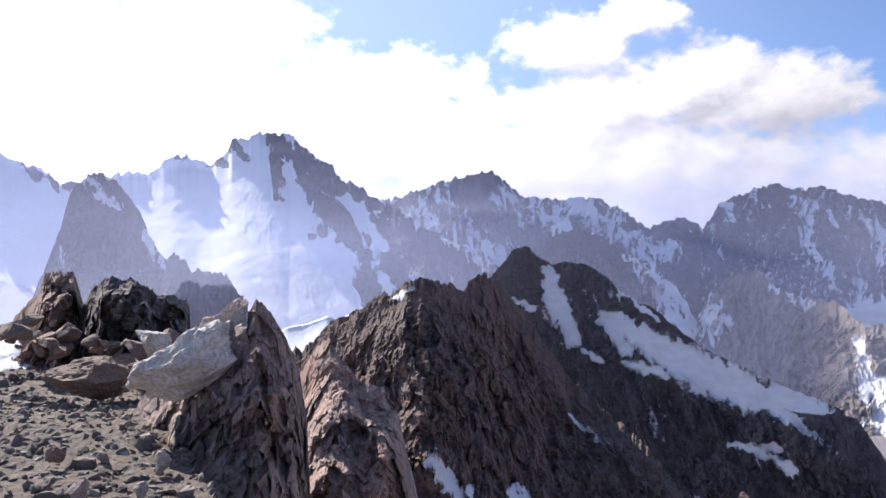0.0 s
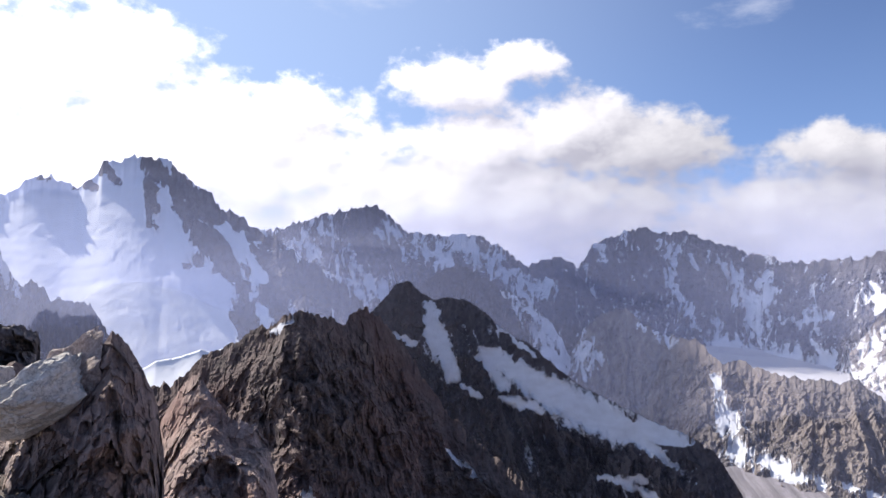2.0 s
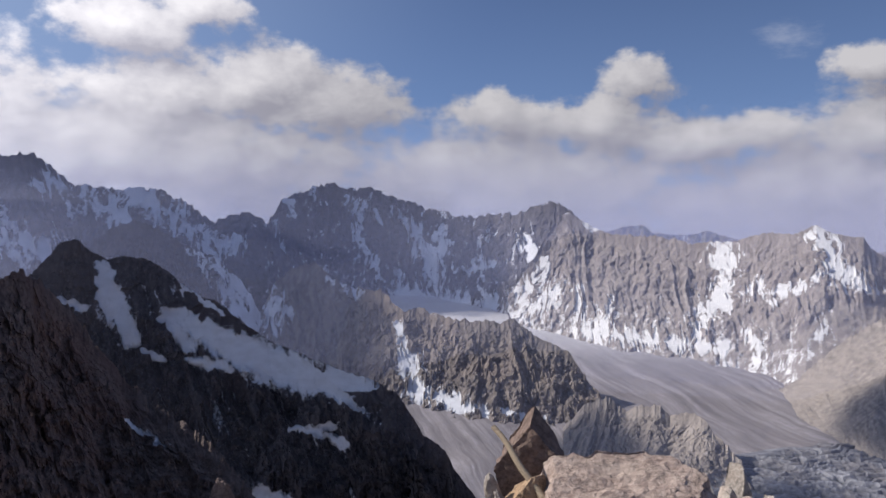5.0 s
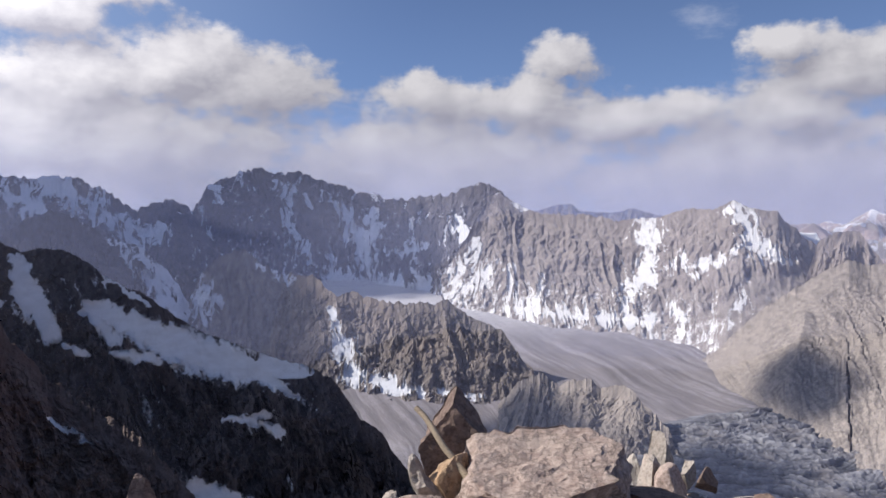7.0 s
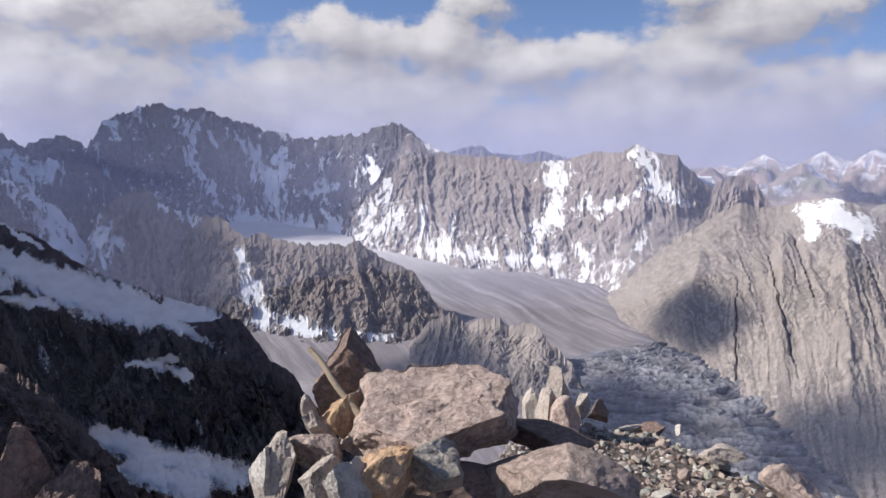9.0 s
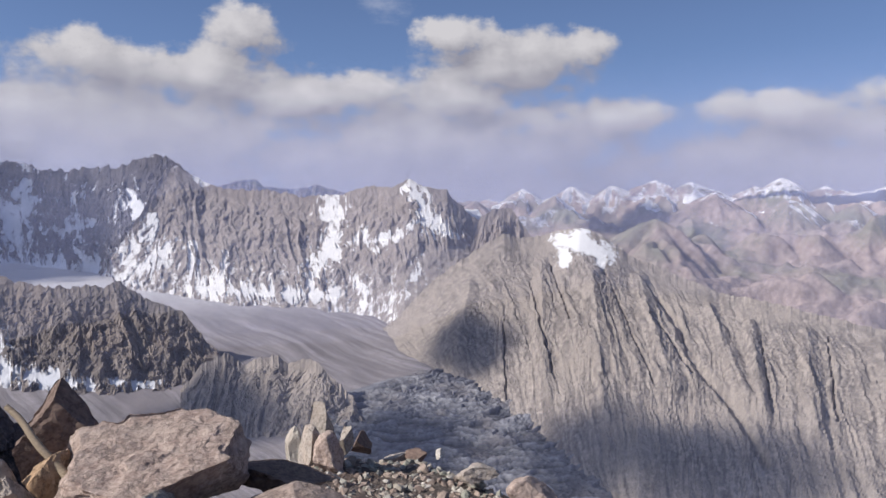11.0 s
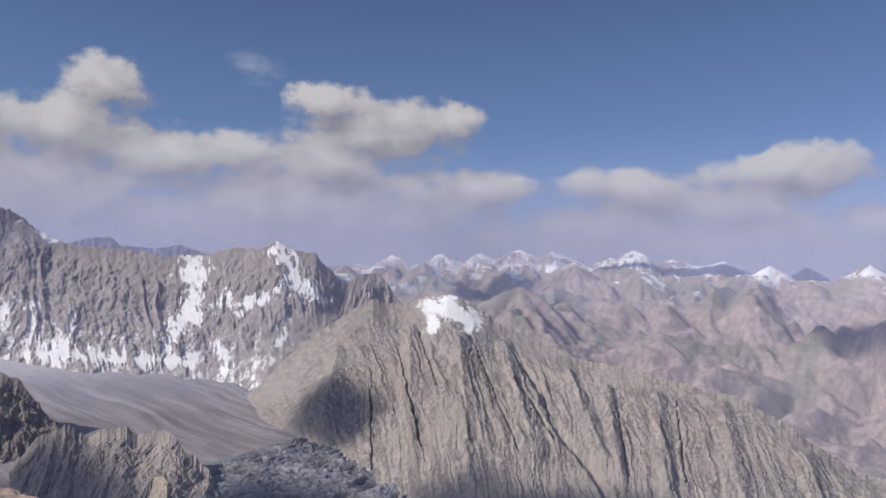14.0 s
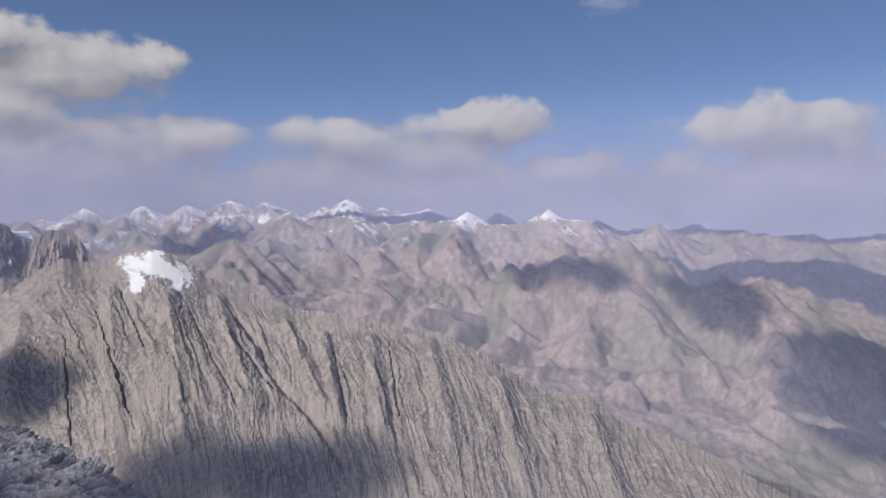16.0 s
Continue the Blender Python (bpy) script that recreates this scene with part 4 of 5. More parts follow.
massif("near_ridge", [(35, -12.31, 122), (32.4, -7.96, 120), (29.5, -6.86, 116), (28.5, -5.52, 114), (26.9, -5.07, 111), (25.7, -4.13, 108), (23.9, -3.04, 104), (22.6, -2.4, 101), (21.3, -2.25, 100), (19.8, -2.59, 102), (18.2, -2.97, 107), (17.3, -1.99, 112), (16, -1.79, 116),
        (15.4, -2.47, 119), (14.7, -3.36, 121), (13.8, -4.24, 123), (12.1, -6.6, 124), (10.3, -9.06, 123), (7.8, -11.52, 120), (4, -14.5, 114), (0.6, -18.66, 108), (-3.3, -25.11, 100)],
       [(36, -26, 98), (27, -26, 86), (21, -26, 78), (14, -27, 84), (-3.2, -30, 90)], near_rock, "dark jagged brown rock ridge with steep broken flanks", size=(1150, 400), spur=(1.3, 2.2), lean=6, blocky=.9, rough=2.0, grain=2.6, tall=1.1, lift=.2, stretch=2.5, broken=.5, jag=.4, base=-1.1, seed=27.2, steep=1.0,
       patches=[(23.5, -3.7, 22.1, -2.8, 0.25, 0.3), (20.4, -15.7, 18.4, -18.2, 0.6, 0.9), (14.3, -17.7, 13.3, -18.4, 0.5, 0.6), (9.8, -12.4, 7.1, -14.3, 0.13, 0.2)])


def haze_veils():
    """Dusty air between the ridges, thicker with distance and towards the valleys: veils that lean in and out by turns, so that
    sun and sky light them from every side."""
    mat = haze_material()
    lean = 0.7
    # the nearest veil imitates glare that lifts the dark ridge behind it
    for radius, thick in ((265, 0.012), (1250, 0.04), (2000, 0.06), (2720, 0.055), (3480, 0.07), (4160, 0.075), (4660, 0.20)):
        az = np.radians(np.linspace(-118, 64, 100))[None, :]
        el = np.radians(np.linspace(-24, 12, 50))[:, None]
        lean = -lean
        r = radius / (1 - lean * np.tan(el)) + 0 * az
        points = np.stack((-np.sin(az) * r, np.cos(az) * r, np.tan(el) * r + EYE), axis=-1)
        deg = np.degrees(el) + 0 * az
        # extra thickness sunward imitates the glare on that side
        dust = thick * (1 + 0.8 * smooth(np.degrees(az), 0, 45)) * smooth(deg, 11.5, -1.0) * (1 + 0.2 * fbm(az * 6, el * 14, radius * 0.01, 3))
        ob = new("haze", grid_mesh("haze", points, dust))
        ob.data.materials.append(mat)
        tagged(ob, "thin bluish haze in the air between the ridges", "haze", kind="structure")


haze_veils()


# ---- the summit: ground, crags, the stone pile and its rubble ----
def at(yaw, az, el, far):
    """A place seen from the camera when it is turned to yaw: azimuth and height in degrees, distance in metres."""
    a, e = radians(az), radians(el)
    return Vector((-ARM * math.sin(radians(yaw)) - far * math.sin(a) * math.cos(e),
                   ARM * math.cos(radians(yaw)) + far * math.cos(a) * math.cos(e), EYE + far * math.sin(e)))


EDGE = ((-180, 4), (-90, 3), (-70, 3.4), (-55, 4.4), (-47, 5.3), (-40, 6.0), (-36, 6.0), (-31, 5.8), (-27, 3.6), (-15, 2.7), (-5, 1.7), (10, 1.6),
        (24, 2.4), (30, 3.4), (36, 5), (42, 9), (47, 14), (60, 15), (90, 8), (180, 4))


def ground_height(x, y):
    """The summit ground: a narrow rubble crest with steep sides, heaped up under the stone pile."""
    r, deg = np.hypot(x, y), np.degrees(np.arctan2(-x, y))
    edge = np.interp(deg, [a for a, _ in EDGE], [b for _, b in EDGE])
    z = -1.42 - 0.105 * r * smooth(-deg, 0, 40) * smooth(-deg, 170, 110) + 0.12 * fbm(x * 0.5, y * 0.5, 0.0, 4)
    heap = np.array(at(-25, -22.5, -24.5, 2.05)[:])
    z = z + 0.72 * np.exp(-(((x - heap[0]) / 0.55) ** 2 + ((y - heap[1]) / 0.40) ** 2))
    z = z - 2.4 * np.maximum(r - edge, 0) ** 0.96
    return np.maximum(z, -75) + EYE


def summit_ground():
    az = np.radians(np.linspace(-180, 180, 601))[None, :]
    r = np.concatenate((np.linspace(0.02, 0.8, 8), np.geomspace(0.9, 16, 150), np.geomspace(16.5, 70, 24)))[:, None]
    x, y = -np.sin(az) * r, np.cos(az) * r
    z = ground_height(x, y)
    out = smooth(r, 0.8, 1.6)
    z = z + out * (0.035 * ridged(x * 5, y * 5, 0.0, 4, 0.6) + 0.012 * fbm(x * 30, y * 30, 0.0, 3))
    z = z + 0.9 * smooth(-1.5 - (z - EYE), 1, 6) * fbm(x * 0.8, y * 0.8, z * 0.8, 5, 0.6)
    ob = new("summit_ground", grid_mesh("summit_ground", np.stack((x, y, z), axis=-1)))
    ob.data.materials.append(gravel)
    tagged(ob, "stony summit ground of grey and reddish gravel", "ground", kind="structure")


def stone_material(name, dark, light, tint, scale):
    """Broken stone: crystals, blotches, lichen and thin cracks."""
    mat, tree, shader, add = new_material(name)
    place = add("ShaderNodeTexCoord", out=3)
    pick = add("ShaderNodeObjectInfo", out=5)
    shift = add("ShaderNodeVectorMath", place, add("ShaderNodeCombineXYZ", pick, pick, pick), operation="ADD")
    blotch = add("ShaderNodeTexNoise", shift, None, scale * 4, 6.0, 0.6)
    grainy = add("ShaderNodeTexNoise", shift, None, scale * 38, 6.0, 0.75)
    cracks = add("ShaderNodeTexNoise", shift, None, scale * 9, 8.0, 0.7)
    colour = mix(add, add("ShaderNodeMapRange", grainy, 0.33, 0.67, 0.0, 1.0), dark, light)
    colour = mix(add, add("ShaderNodeMapRange", blotch, 0.46, 0.62, 0.0, 0.8), colour, tint)
    vein = add("ShaderNodeMapRange", add("ShaderNodeMath", add("ShaderNodeMath", cracks, 0.5, operation="SUBTRACT"), operation="ABSOLUTE"), 0.0, 0.03, 0.55, 1.0)
    tone = add("ShaderNodeMapRange", pick, 0.0, 1.0, 0.82, 1.18)
    colour = add("ShaderNodeVectorMath", colour, None, None, add("ShaderNodeMath", vein, tone, operation="MULTIPLY"), operation="SCALE")
    tree.links.new(colour, shader.inputs["Base Color"])
    height = add("ShaderNodeMath", cracks, add("ShaderNodeMath", grainy, 0.3, operation="MULTIPLY"), operation="ADD")
    tree.links.new(add("ShaderNodeBump", 0.8, 0.03 / scale, None, height), shader.inputs["Normal"])
    shader.inputs["Roughness"].default_value = 0.85
    return mat


def rubble_material(name, stops):
    """Stones of many colours in one heap."""
    mat, tree, shader, add = new_material(name)
    pick = add("ShaderNodeNewGeometry", out=8)
    place = add("ShaderNodeNewGeometry", out=0)
    spots = add("ShaderNodeTexNoise", place, None, 40.0, 6.0, 0.7)
    ramp = tree.nodes.new("ShaderNodeValToRGB")
    tree.links.new(pick, ramp.inputs[0])
    while len(ramp.color_ramp.elements) < len(stops):
        ramp.color_ramp.elements.new(0.5)
    for element, (where, tone) in zip(ramp.color_ramp.elements, stops):
        element.position, element.color = where, (*tone, 1)
    colour = add("ShaderNodeVectorMath", ramp.outputs[0], None, None, add("ShaderNodeMapRange", spots, 0.3, 0.7, 0.6, 1.3), operation="SCALE")
    tree.links.new(colour, shader.inputs["Base Color"])
    tree.links.new(add("ShaderNodeBump", 0.7, 0.01, None, spots), shader.inputs["Normal"])
    shader.inputs["Roughness"].default_value = 0.9
    return mat


gravel = rock_material("gravel", (0.065, 0.053, 0.047, 1), (0.225, 0.187, 0.163, 1), (0.14, 0.10, 0.086, 1), 0.06, 0.05, streak=1)
crag_rock = rock_material("crag_rock", (0.14, 0.105, 0.092, 1), (0.46, 0.36, 0.315, 1), (0.29, 0.175, 0.14, 1), 0.3, 0.10, streak=2.2, snow=True)
dark_crag = rock_material("dark_crag_rock", (0.07, 0.06, 0.06, 1), (0.25, 0.215, 0.205, 1), (0.16, 0.13, 0.12, 1), 0.3, 0.10, streak=2, snow=True)
pink_stone = stone_material("pink_granite", (0.22, 0.15, 0.127, 1), (0.58, 0.46, 0.395, 1), (0.44, 0.35, 0.30, 1), 1.0)
grey_stone = stone_material("grey_stone", (0.22, 0.188, 0.165, 1), (0.50, 0.44, 0.39, 1), (0.40, 0.33, 0.28, 1), 1.2)
orange_stone = stone_material("orange_stone", (0.30, 0.18, 0.10, 1), (0.58, 0.42, 0.28, 1), (0.52, 0.33, 0.19, 1), 1.4)
white_stone = stone_material("pale_stone", (0.42, 0.38, 0.34, 1), (0.72, 0.68, 0.63, 1), (0.50, 0.43, 0.36, 1), 0.9)
brown_stone = stone_material("dark_brown_stone", (0.12, 0.08, 0.065, 1), (0.30, 0.21, 0.17, 1), (0.20, 0.135, 0.11, 1), 1.2)
green_stone = stone_material("lichen_stone", (0.25, 0.225, 0.19, 1), (0.50, 0.45, 0.39, 1), (0.43, 0.33, 0.28, 1), 1.3)
summit_ground()


def stone_points(level, seed, cuts, rough, blunt=0.0, planes=()):
    """The points of a broken stone of size 1, on a ball's mesh: faces cut flat, then chipped."""
    bm = bmesh.new()
    bmesh.ops.create_icosphere(bm, subdivisions=level, radius=1.0)
    points = np.array([v.co[:] for v in bm.verts])
    faces = np.array([[v.index for v in f.verts] for f in bm.faces])
    bm.free()
    rng = np.random.RandomState(seed)
    for nx, ny, nz, reach in planes:
        n = np.array((nx, ny, nz)) / math.sqrt(nx * nx + ny * ny + nz * nz)
        points = points - np.maximum(points @ n - reach, 0)[:, None] * n
    for _ in range(cuts):
        n = rng.normal(size=3)
        n /= np.linalg.norm(n)
        reach = rng.uniform(0.34 + 0.2 * blunt, 0.74 + 0.12 * blunt)
        over = np.maximum(points @ n - reach, 0)
        points = points - over[:, None] * n
    if rough:
        away = points / np.linalg.norm(points, axis=1, keepdims=True)
        p = points * 2.3 + seed * 3.7
        points = points + away * (rough * (fbm(p[:, 0], p[:, 1], p[:, 2], 5, 0.6))[:, None])
        points = points + away * (rough * 0.8 * (ridged(p[:, 0] * 1.7, p[:, 1] * 1.7, p[:, 2] * 1.7, 3, 0.5) - 0.5)[:, None])
    points = points - (points.max(0) + points.min(0)) / 2
    return points / (points.max(0) - points.min(0)), faces


def tri_mesh(name, points, faces, soft=False):
    mesh = bpy.data.meshes.new(name)
    mesh.vertices.add(len(points))
    mesh.vertices.foreach_set("co", points.reshape(-1).astype(np.float32))
    mesh.loops.add(faces.size)
    mesh.loops.foreach_set("vertex_index", faces.reshape(-1).astype(np.int32))
    mesh.polygons.add(len(faces))
    mesh.polygons.foreach_set("loop_start", np.arange(0, faces.size, 3, dtype=np.int32))
    mesh.polygons.foreach_set("use_smooth", np.full(len(faces), soft))
    mesh.update()
    mesh.validate()
    return mesh


def boulder(name, place, size, turn, mat, label, seed, cuts=12, level=5, rough=0.08, category="boulder", group="", blunt=0.0, planes=()):
    """One stone: width, depth and height in metres, turned by three angles."""
    points, faces = stone_points(level, seed, cuts, rough, blunt, planes)
    ob = new(name, tri_mesh(name, points * np.array(size), faces))
    ob.matrix_world = Matrix.Translation(place) @ pose(0, 0, 0, *turn)
    ob.data.materials.append(mat)
    return tagged(ob, label, category, group)


PILE = "stones of the summit pile"
Y9 = -25.3
boulder("boulder", at(Y9, -23.9, -19.1, 2.1), (0.54, 0.42, 0.245), (0, -5, -24), pink_stone, "large pinkish granite boulder with a flat top on the summit pile", 31, 4, 6, 0.08, group=PILE, blunt=1.6,
        planes=((0.05, -0.42, 0.95, .42), (-0.62, -0.76, -0.12, .62), (0.42, -0.74, -0.52, .5), (-0.9, -0.2, 0.42, .72), (0.95, -0.3, 0.1, .84), (-0.5, -0.3, -0.8, .66), (0, 1, 0.1, .6), (0, 0, -1, .55)))
boulder("rock_slab", at(Y9, -17.9, -16.2, 2.35), (0.23, 0.12, 0.34), (4, 8, -30), brown_stone, "upright dark brown rock slab in the summit pile", 15, 4, group=PILE, rough=0.07, blunt=1.2,
        planes=((0.62, -0.1, 0.78, .55), (-0.85, -0.1, 0.5, .5), (0, -1, 0.1, .4), (0, 1, 0, .4), (-0.9, 0, -0.3, .6), (0.9, 0, -0.2, .7)))
boulder("stone", at(Y9, -17.2, -18.7, 2.2), (0.13, 0.12, 0.17), (0, 10, 10), orange_stone, "small rusty stone wedged under an upright slab", 44, 9, group=PILE)
boulder("stone", at(Y9, -14.7, -18.7, 2.2), (0.045, 0.05, 0.17), (0, -12, 0), grey_stone, "thin pale splinter of rock standing in the pile", 45, 7, 4, group=PILE)
boulder("stone", at(Y9, -15.6, -19.6, 2.12), (0.05, 0.05, 0.16), (0, -38, 10), grey_stone, "thin grey splinter of rock leaning in the pile", 46, 7, 4, group=PILE)
boulder("stone", at(Y9, -15.0, -21.0, 2.05), (0.19, 0.15, 0.11), (0, 24, -10), pink_stone, "pinkish broken stone of the summit pile", 47, 10, group=PILE)
boulder("rock_slab", at(Y9, -11.9, -22.0, 2.0), (0.09, 0.14, 0.20), (0, 24, 10), grey_stone, "tilted pale grey slab at the side of the pile", 48, 8, group=PILE)
boulder("stone", at(Y9, -10.6, -22.4, 2.0), (0.05, 0.09, 0.17), (0, 4, 0), white_stone, "narrow pale stone at the side of the pile", 49, 8, 4, group=PILE)
boulder("rock_slab", at(Y9, -15.6, -23.0, 1.9), (0.11, 0.12, 0.14), (10, 18, 20), grey_stone, "grey wedge of stone in the pile", 50, 7, group=PILE)
boulder("stone", at(Y9, -19.8, -22.8, 1.8), (0.18, 0.16, 0.16), (0, 10, -20), orange_stone, "orange weathered stone at the front of the pile", 51, 12, group=PILE)
boulder("stone", at(Y9, -17.4, -23.4, 1.75), (0.11, 0.1, 0.12), (0, -8, 0), white_stone, "whitish stone at the front of the pile", 52, 9, group=PILE)
boulder("stone", at(Y9, -25.1, -22.4, 1.86), (0.17, 0.15, 0.12), (0, 0, 15), green_stone, "grey stone with green lichen under the boulder", 53, 10, group=PILE)
boulder("boulder", at(Y9, -34.0, -23.0, 1.95), (0.42, 0.34, 0.20), (0, 4, -30), pink_stone, "wide brownish-pink boulder with worn edges", 54, 12, 6, 0.045, group=PILE)
# dark stone colour stands for the boulder's shadow on this slab
boulder("rock_slab", at(Y9, -33.0, -20.2, 2.25), (0.34, 0.26, 0.09), (-6, 4, -20), brown_stone, "flat slab beside the large boulder, coloured dark brown for the shadow on it", 55, 9, group=PILE)
boulder("boulder", at(Y9, -22.0, -26.5, 2.0), (0.70, 0.5, 0.34), (0, 0, 0), brown_stone, "dark brown boulder deep in the pile", 56, 12, group=PILE)
boulder("rock_spike", at(Y9, 5.2, -21.0, 2.6), (0.20, 0.16, 0.44), (0, -6, 0), brown_stone, "pointed reddish rock spike on the edge of the drop", 57, 12, rough=0.07, category="rock")
boulder("rock_spike", at(Y9, 3.4, -23.0, 2.5), (0.16, 0.14, 0.3), (0, 16, 20), brown_stone, "low reddish rock beside a pointed spike", 58, 10, category="rock")

# a weathered wooden stick leaning on the slab
a, b = at(Y9, -14.7, -13.4, 2.25), at(Y9, -18.6, -18.7, 2.12)
curve = bpy.data.curves.new("stick", "CURVE")
curve.dimensions, curve.bevel_depth, curve.bevel_resolution = "3D", 0.0095, 3
line = curve.splines.new("POLY")
line.points.add(7)
for i, point in enumerate(line.points):
    t = i / 7
    p = a.lerp(b, t) + Vector((0.004 * math.sin(9 * t), 0.003 * math.cos(7 * t), 0.004 * math.sin(5 * t)))
    point.co, point.radius = (*p, 1), 0.85 + 0.3 * t
curve.use_fill_caps = True
wood = rock_material("grey_wood", (0.20, 0.15, 0.10, 1), (0.42, 0.34, 0.25, 1), (0.33, 0.26, 0.19, 1), 0.012, 0.002, streak=0.3)
stick = new("stick", curve)
curve.materials.append(wood)
tagged(stick, "weathered grey wooden stick leaning on the stone pile", "stick")

# broken stones and spikes on the rubble crest
SPIKES = "spiky rocks on the rubble crest"
for az, el, far, size, turn, mat, seed in (
        (-34.2, -17.4, 8.2, (0.26, 0.24, 0.72), (4, -4, 0), grey_stone, 61), (-32.4, -18.5, 8.0, (0.32, 0.26, 0.55), (0, 6, 20), white_stone, 62),
        (-33.3, -18.4, 7.8, (0.28, 0.22, 0.5), (0, 14, 40), grey_stone, 63), (-34.8, -18.7, 7.6, (0.4, 0.3, 0.42), (0, 0, 60), pink_stone, 64),
        (-36.0, -18.0, 8.0, (0.16, 0.14, 0.34), (0, 3, 0), grey_stone, 65), (-37.3, -18.2, 7.6, (0.24, 0.2, 0.26), (0, -8, 0), brown_stone, 66)):
    boulder("rock_spike", at(Y9, az, el, 0.73 * far), tuple(0.76 * a for a in size), turn, mat, "pointed pale rock standing on the rubble crest", seed, 11, 4, 0.06, "rock", SPIKES)
for az, el, far, size, turn, mat, label, seed in (
        (-36.2, -19.8, 6.0, (0.34, 0.2, 0.16), (0, 6, 20), white_stone, "whitish stone lying on the rubble", 71),
        (-35.2, -21.0, 5.4, (0.15, 0.12, 0.34), (20, -28, 0), white_stone, "long whitish stone lying on the rubble", 72),
        (-40.2, -19.2, 6.2, (0.30, 0.22, 0.14), (0, 4, 0), grey_stone, "flat grey stone on the rubble crest", 73),
        (-41.5, -19.3, 6.1, (0.26, 0.2, 0.12), (0, -8, 30), brown_stone, "flat brown stone on the rubble crest", 74),
        (-43.6, -18.95, 5.8, (0.11, 0.1, 0.075), (0, 0, 0), white_stone, "small white stone on the edge of the rubble", 75),
        (-46.8, -20.4, 5.3, (0.30, 0.24, 0.13), (0, 10, 0), grey_stone, "flat grey stone on the edge of the rubble", 76),
        (-51.2, -21.8, 4.6, (0.34, 0.3, 0.2), (0, 14, -20), pink_stone, "brownish boulder on the edge of the rubble", 77),
        (-55.0, -22.7, 4.3, (0.16, 0.14, 0.12), (0, 0, 0), grey_stone, "grey stone at the end of the rubble", 78)):
    boulder("stone", at(Y9, az, el, far), size, turn, mat, label, seed, 10, 4, category="stone")

# crags and boulders on the other end of the summit
Y0 = 19.8
base0 = tuple(at(Y0, 0, 0, 0)[:2])
massif("red_crag", [(51.5, -6.2, 11.8), (50.3, -5.2, 11.5), (49.6, -4.2, 11.2), (48.6, -3, 10.8), (48.2, -1.75, 10.6), (47.6, -1.5, 10.4), (47, -1.8, 10.3), (46.5, -1.65, 10.3), (46, -3.1, 10.5), (45.6, -4.7, 10.8), (45.2, -7.6, 11.2)],
       [(51.5, -8.2, 10.4), (47.5, -8.4, 9.3), (45.2, -8.4, 10)], crag_rock, "reddish-brown broken rock crag on the summit crest", "rock", size=(300, 200), spur=(.1, 1.6), rough=.42, grain=.34, tall=.9, jag=.26, base=-1.4, seed=31.2, pieces=3, lift=.1, steep=1, back=1.5, around=base0, soft=False)
massif("dark_crag", [(46.3, -7.5, 10.6), (46, -4.6, 10.3), (45.4, -3, 10), (44.6, -2.2, 9.7), (44, -1.9, 9.6), (43.2, -2.4, 9.5), (42.7, -2.1, 9.4), (41.7, -2.8, 9.3), (40.9, -3.4, 9.4), (40.2, -3.3, 9.5), (39, -3.6, 9.7), (38.8, -4.3, 9.9), (38.6, -8, 10.2)],
       [(46.3, -9, 9.4), (42, -9, 8.4), (38.6, -9.5, 9)], dark_crag, "dark grey layered rock crag on the summit crest", "rock", size=(340, 200), spur=(.1, 2.0), rough=.42, grain=.34, tall=.8, jag=.26, base=-1.4, seed=33.9, pieces=3, lift=.1, steep=1, back=1.5, around=base0, soft=False)
massif("cliff_edge", [(43, -12.5, 6.6), (42, -10.6, 6.4), (40.1, -9.2, 6.2), (38.2, -7.2, 6.05), (35.6, -6, 5.8), (34.6, -4.6, 5.7), (34, -3.8, 5.65), (33.1, -4.5, 5.7), (32.3, -5.9, 5.8), (31.2, -7.8, 5.9), (30.7, -9.3, 6), (30.2, -12.6, 6), (29.8, -19, 5.8), (29, -26, 5.4)],
       [(43, -25, 5.1), (36, -25, 4.5), (29, -30, 4.7)], crag_rock, "steep brown cliff with a pointed rock spire", "rock", size=(420, 330), spur=(.05, 2.2), lean=1, fluted=.5, rough=.3, grain=.34, tall=1.2, blocky=1.2, jag=.26, base=-1.6, seed=35.1, pieces=3, lift=.1, steep=1, back=.8, around=base0, soft=False)
massif("brown_crag", [(31.6, -14, 27), (31, -10, 26.5), (29.5, -7.3, 25.5), (28.5, -6.8, 24.8), (27.4, -8.5, 24.2), (26, -10.1, 24), (24.3, -10.5, 24), (23.4, -11.8, 24), (22.5, -15.2, 23.5), (21.6, -18.5, 23), (19.5, -26, 21)],
       [(31.6, -25, 18.3), (19.5, -29, 17.8)], crag_rock, "brown rock pillar below the summit crest", "rock", size=(380, 300), spur=(.22, 2.0), lean=2, fluted=.5, rough=.9, grain=1.1, tall=1.2, blocky=1.2, jag=.26, base=-1.6, seed=37.7, pieces=3, lift=.1, steep=1, back=.6, around=base0, soft=False)
boulder("boulder", at(Y0, 39.1, -8.5, 5.75), (0.86, 0.6, 0.44), (6, -34, 25), white_stone, "large whitish sunlit boulder on the cliff edge", 139, 16, 6, 0.13, blunt=0.25)
boulder("boulder", at(Y0, 36.3, -6.6, 5.85), (0.52, 0.5, 0.62), (0, -14, 0), pink_stone, "pale brown upright boulder on the cliff edge", 132, 14, 6, 0.1, blunt=0.2)
boulder("boulder", at(Y0, 45.3, -8.9, 7.4), (0.8, 0.6, 0.42), (0, 14, 30), brown_stone, "reddish-grey angular boulder half sunk in the gravel", 133, 14, 6, 0.1)
boulder("rock_slab", at(Y0, 43.0, -8.2, 8.6), (0.9, 0.5, 0.22), (0, 6, 0), brown_stone, "flat brown slab lying at the foot of a crag", 134, 10, 5, blunt=0.5)
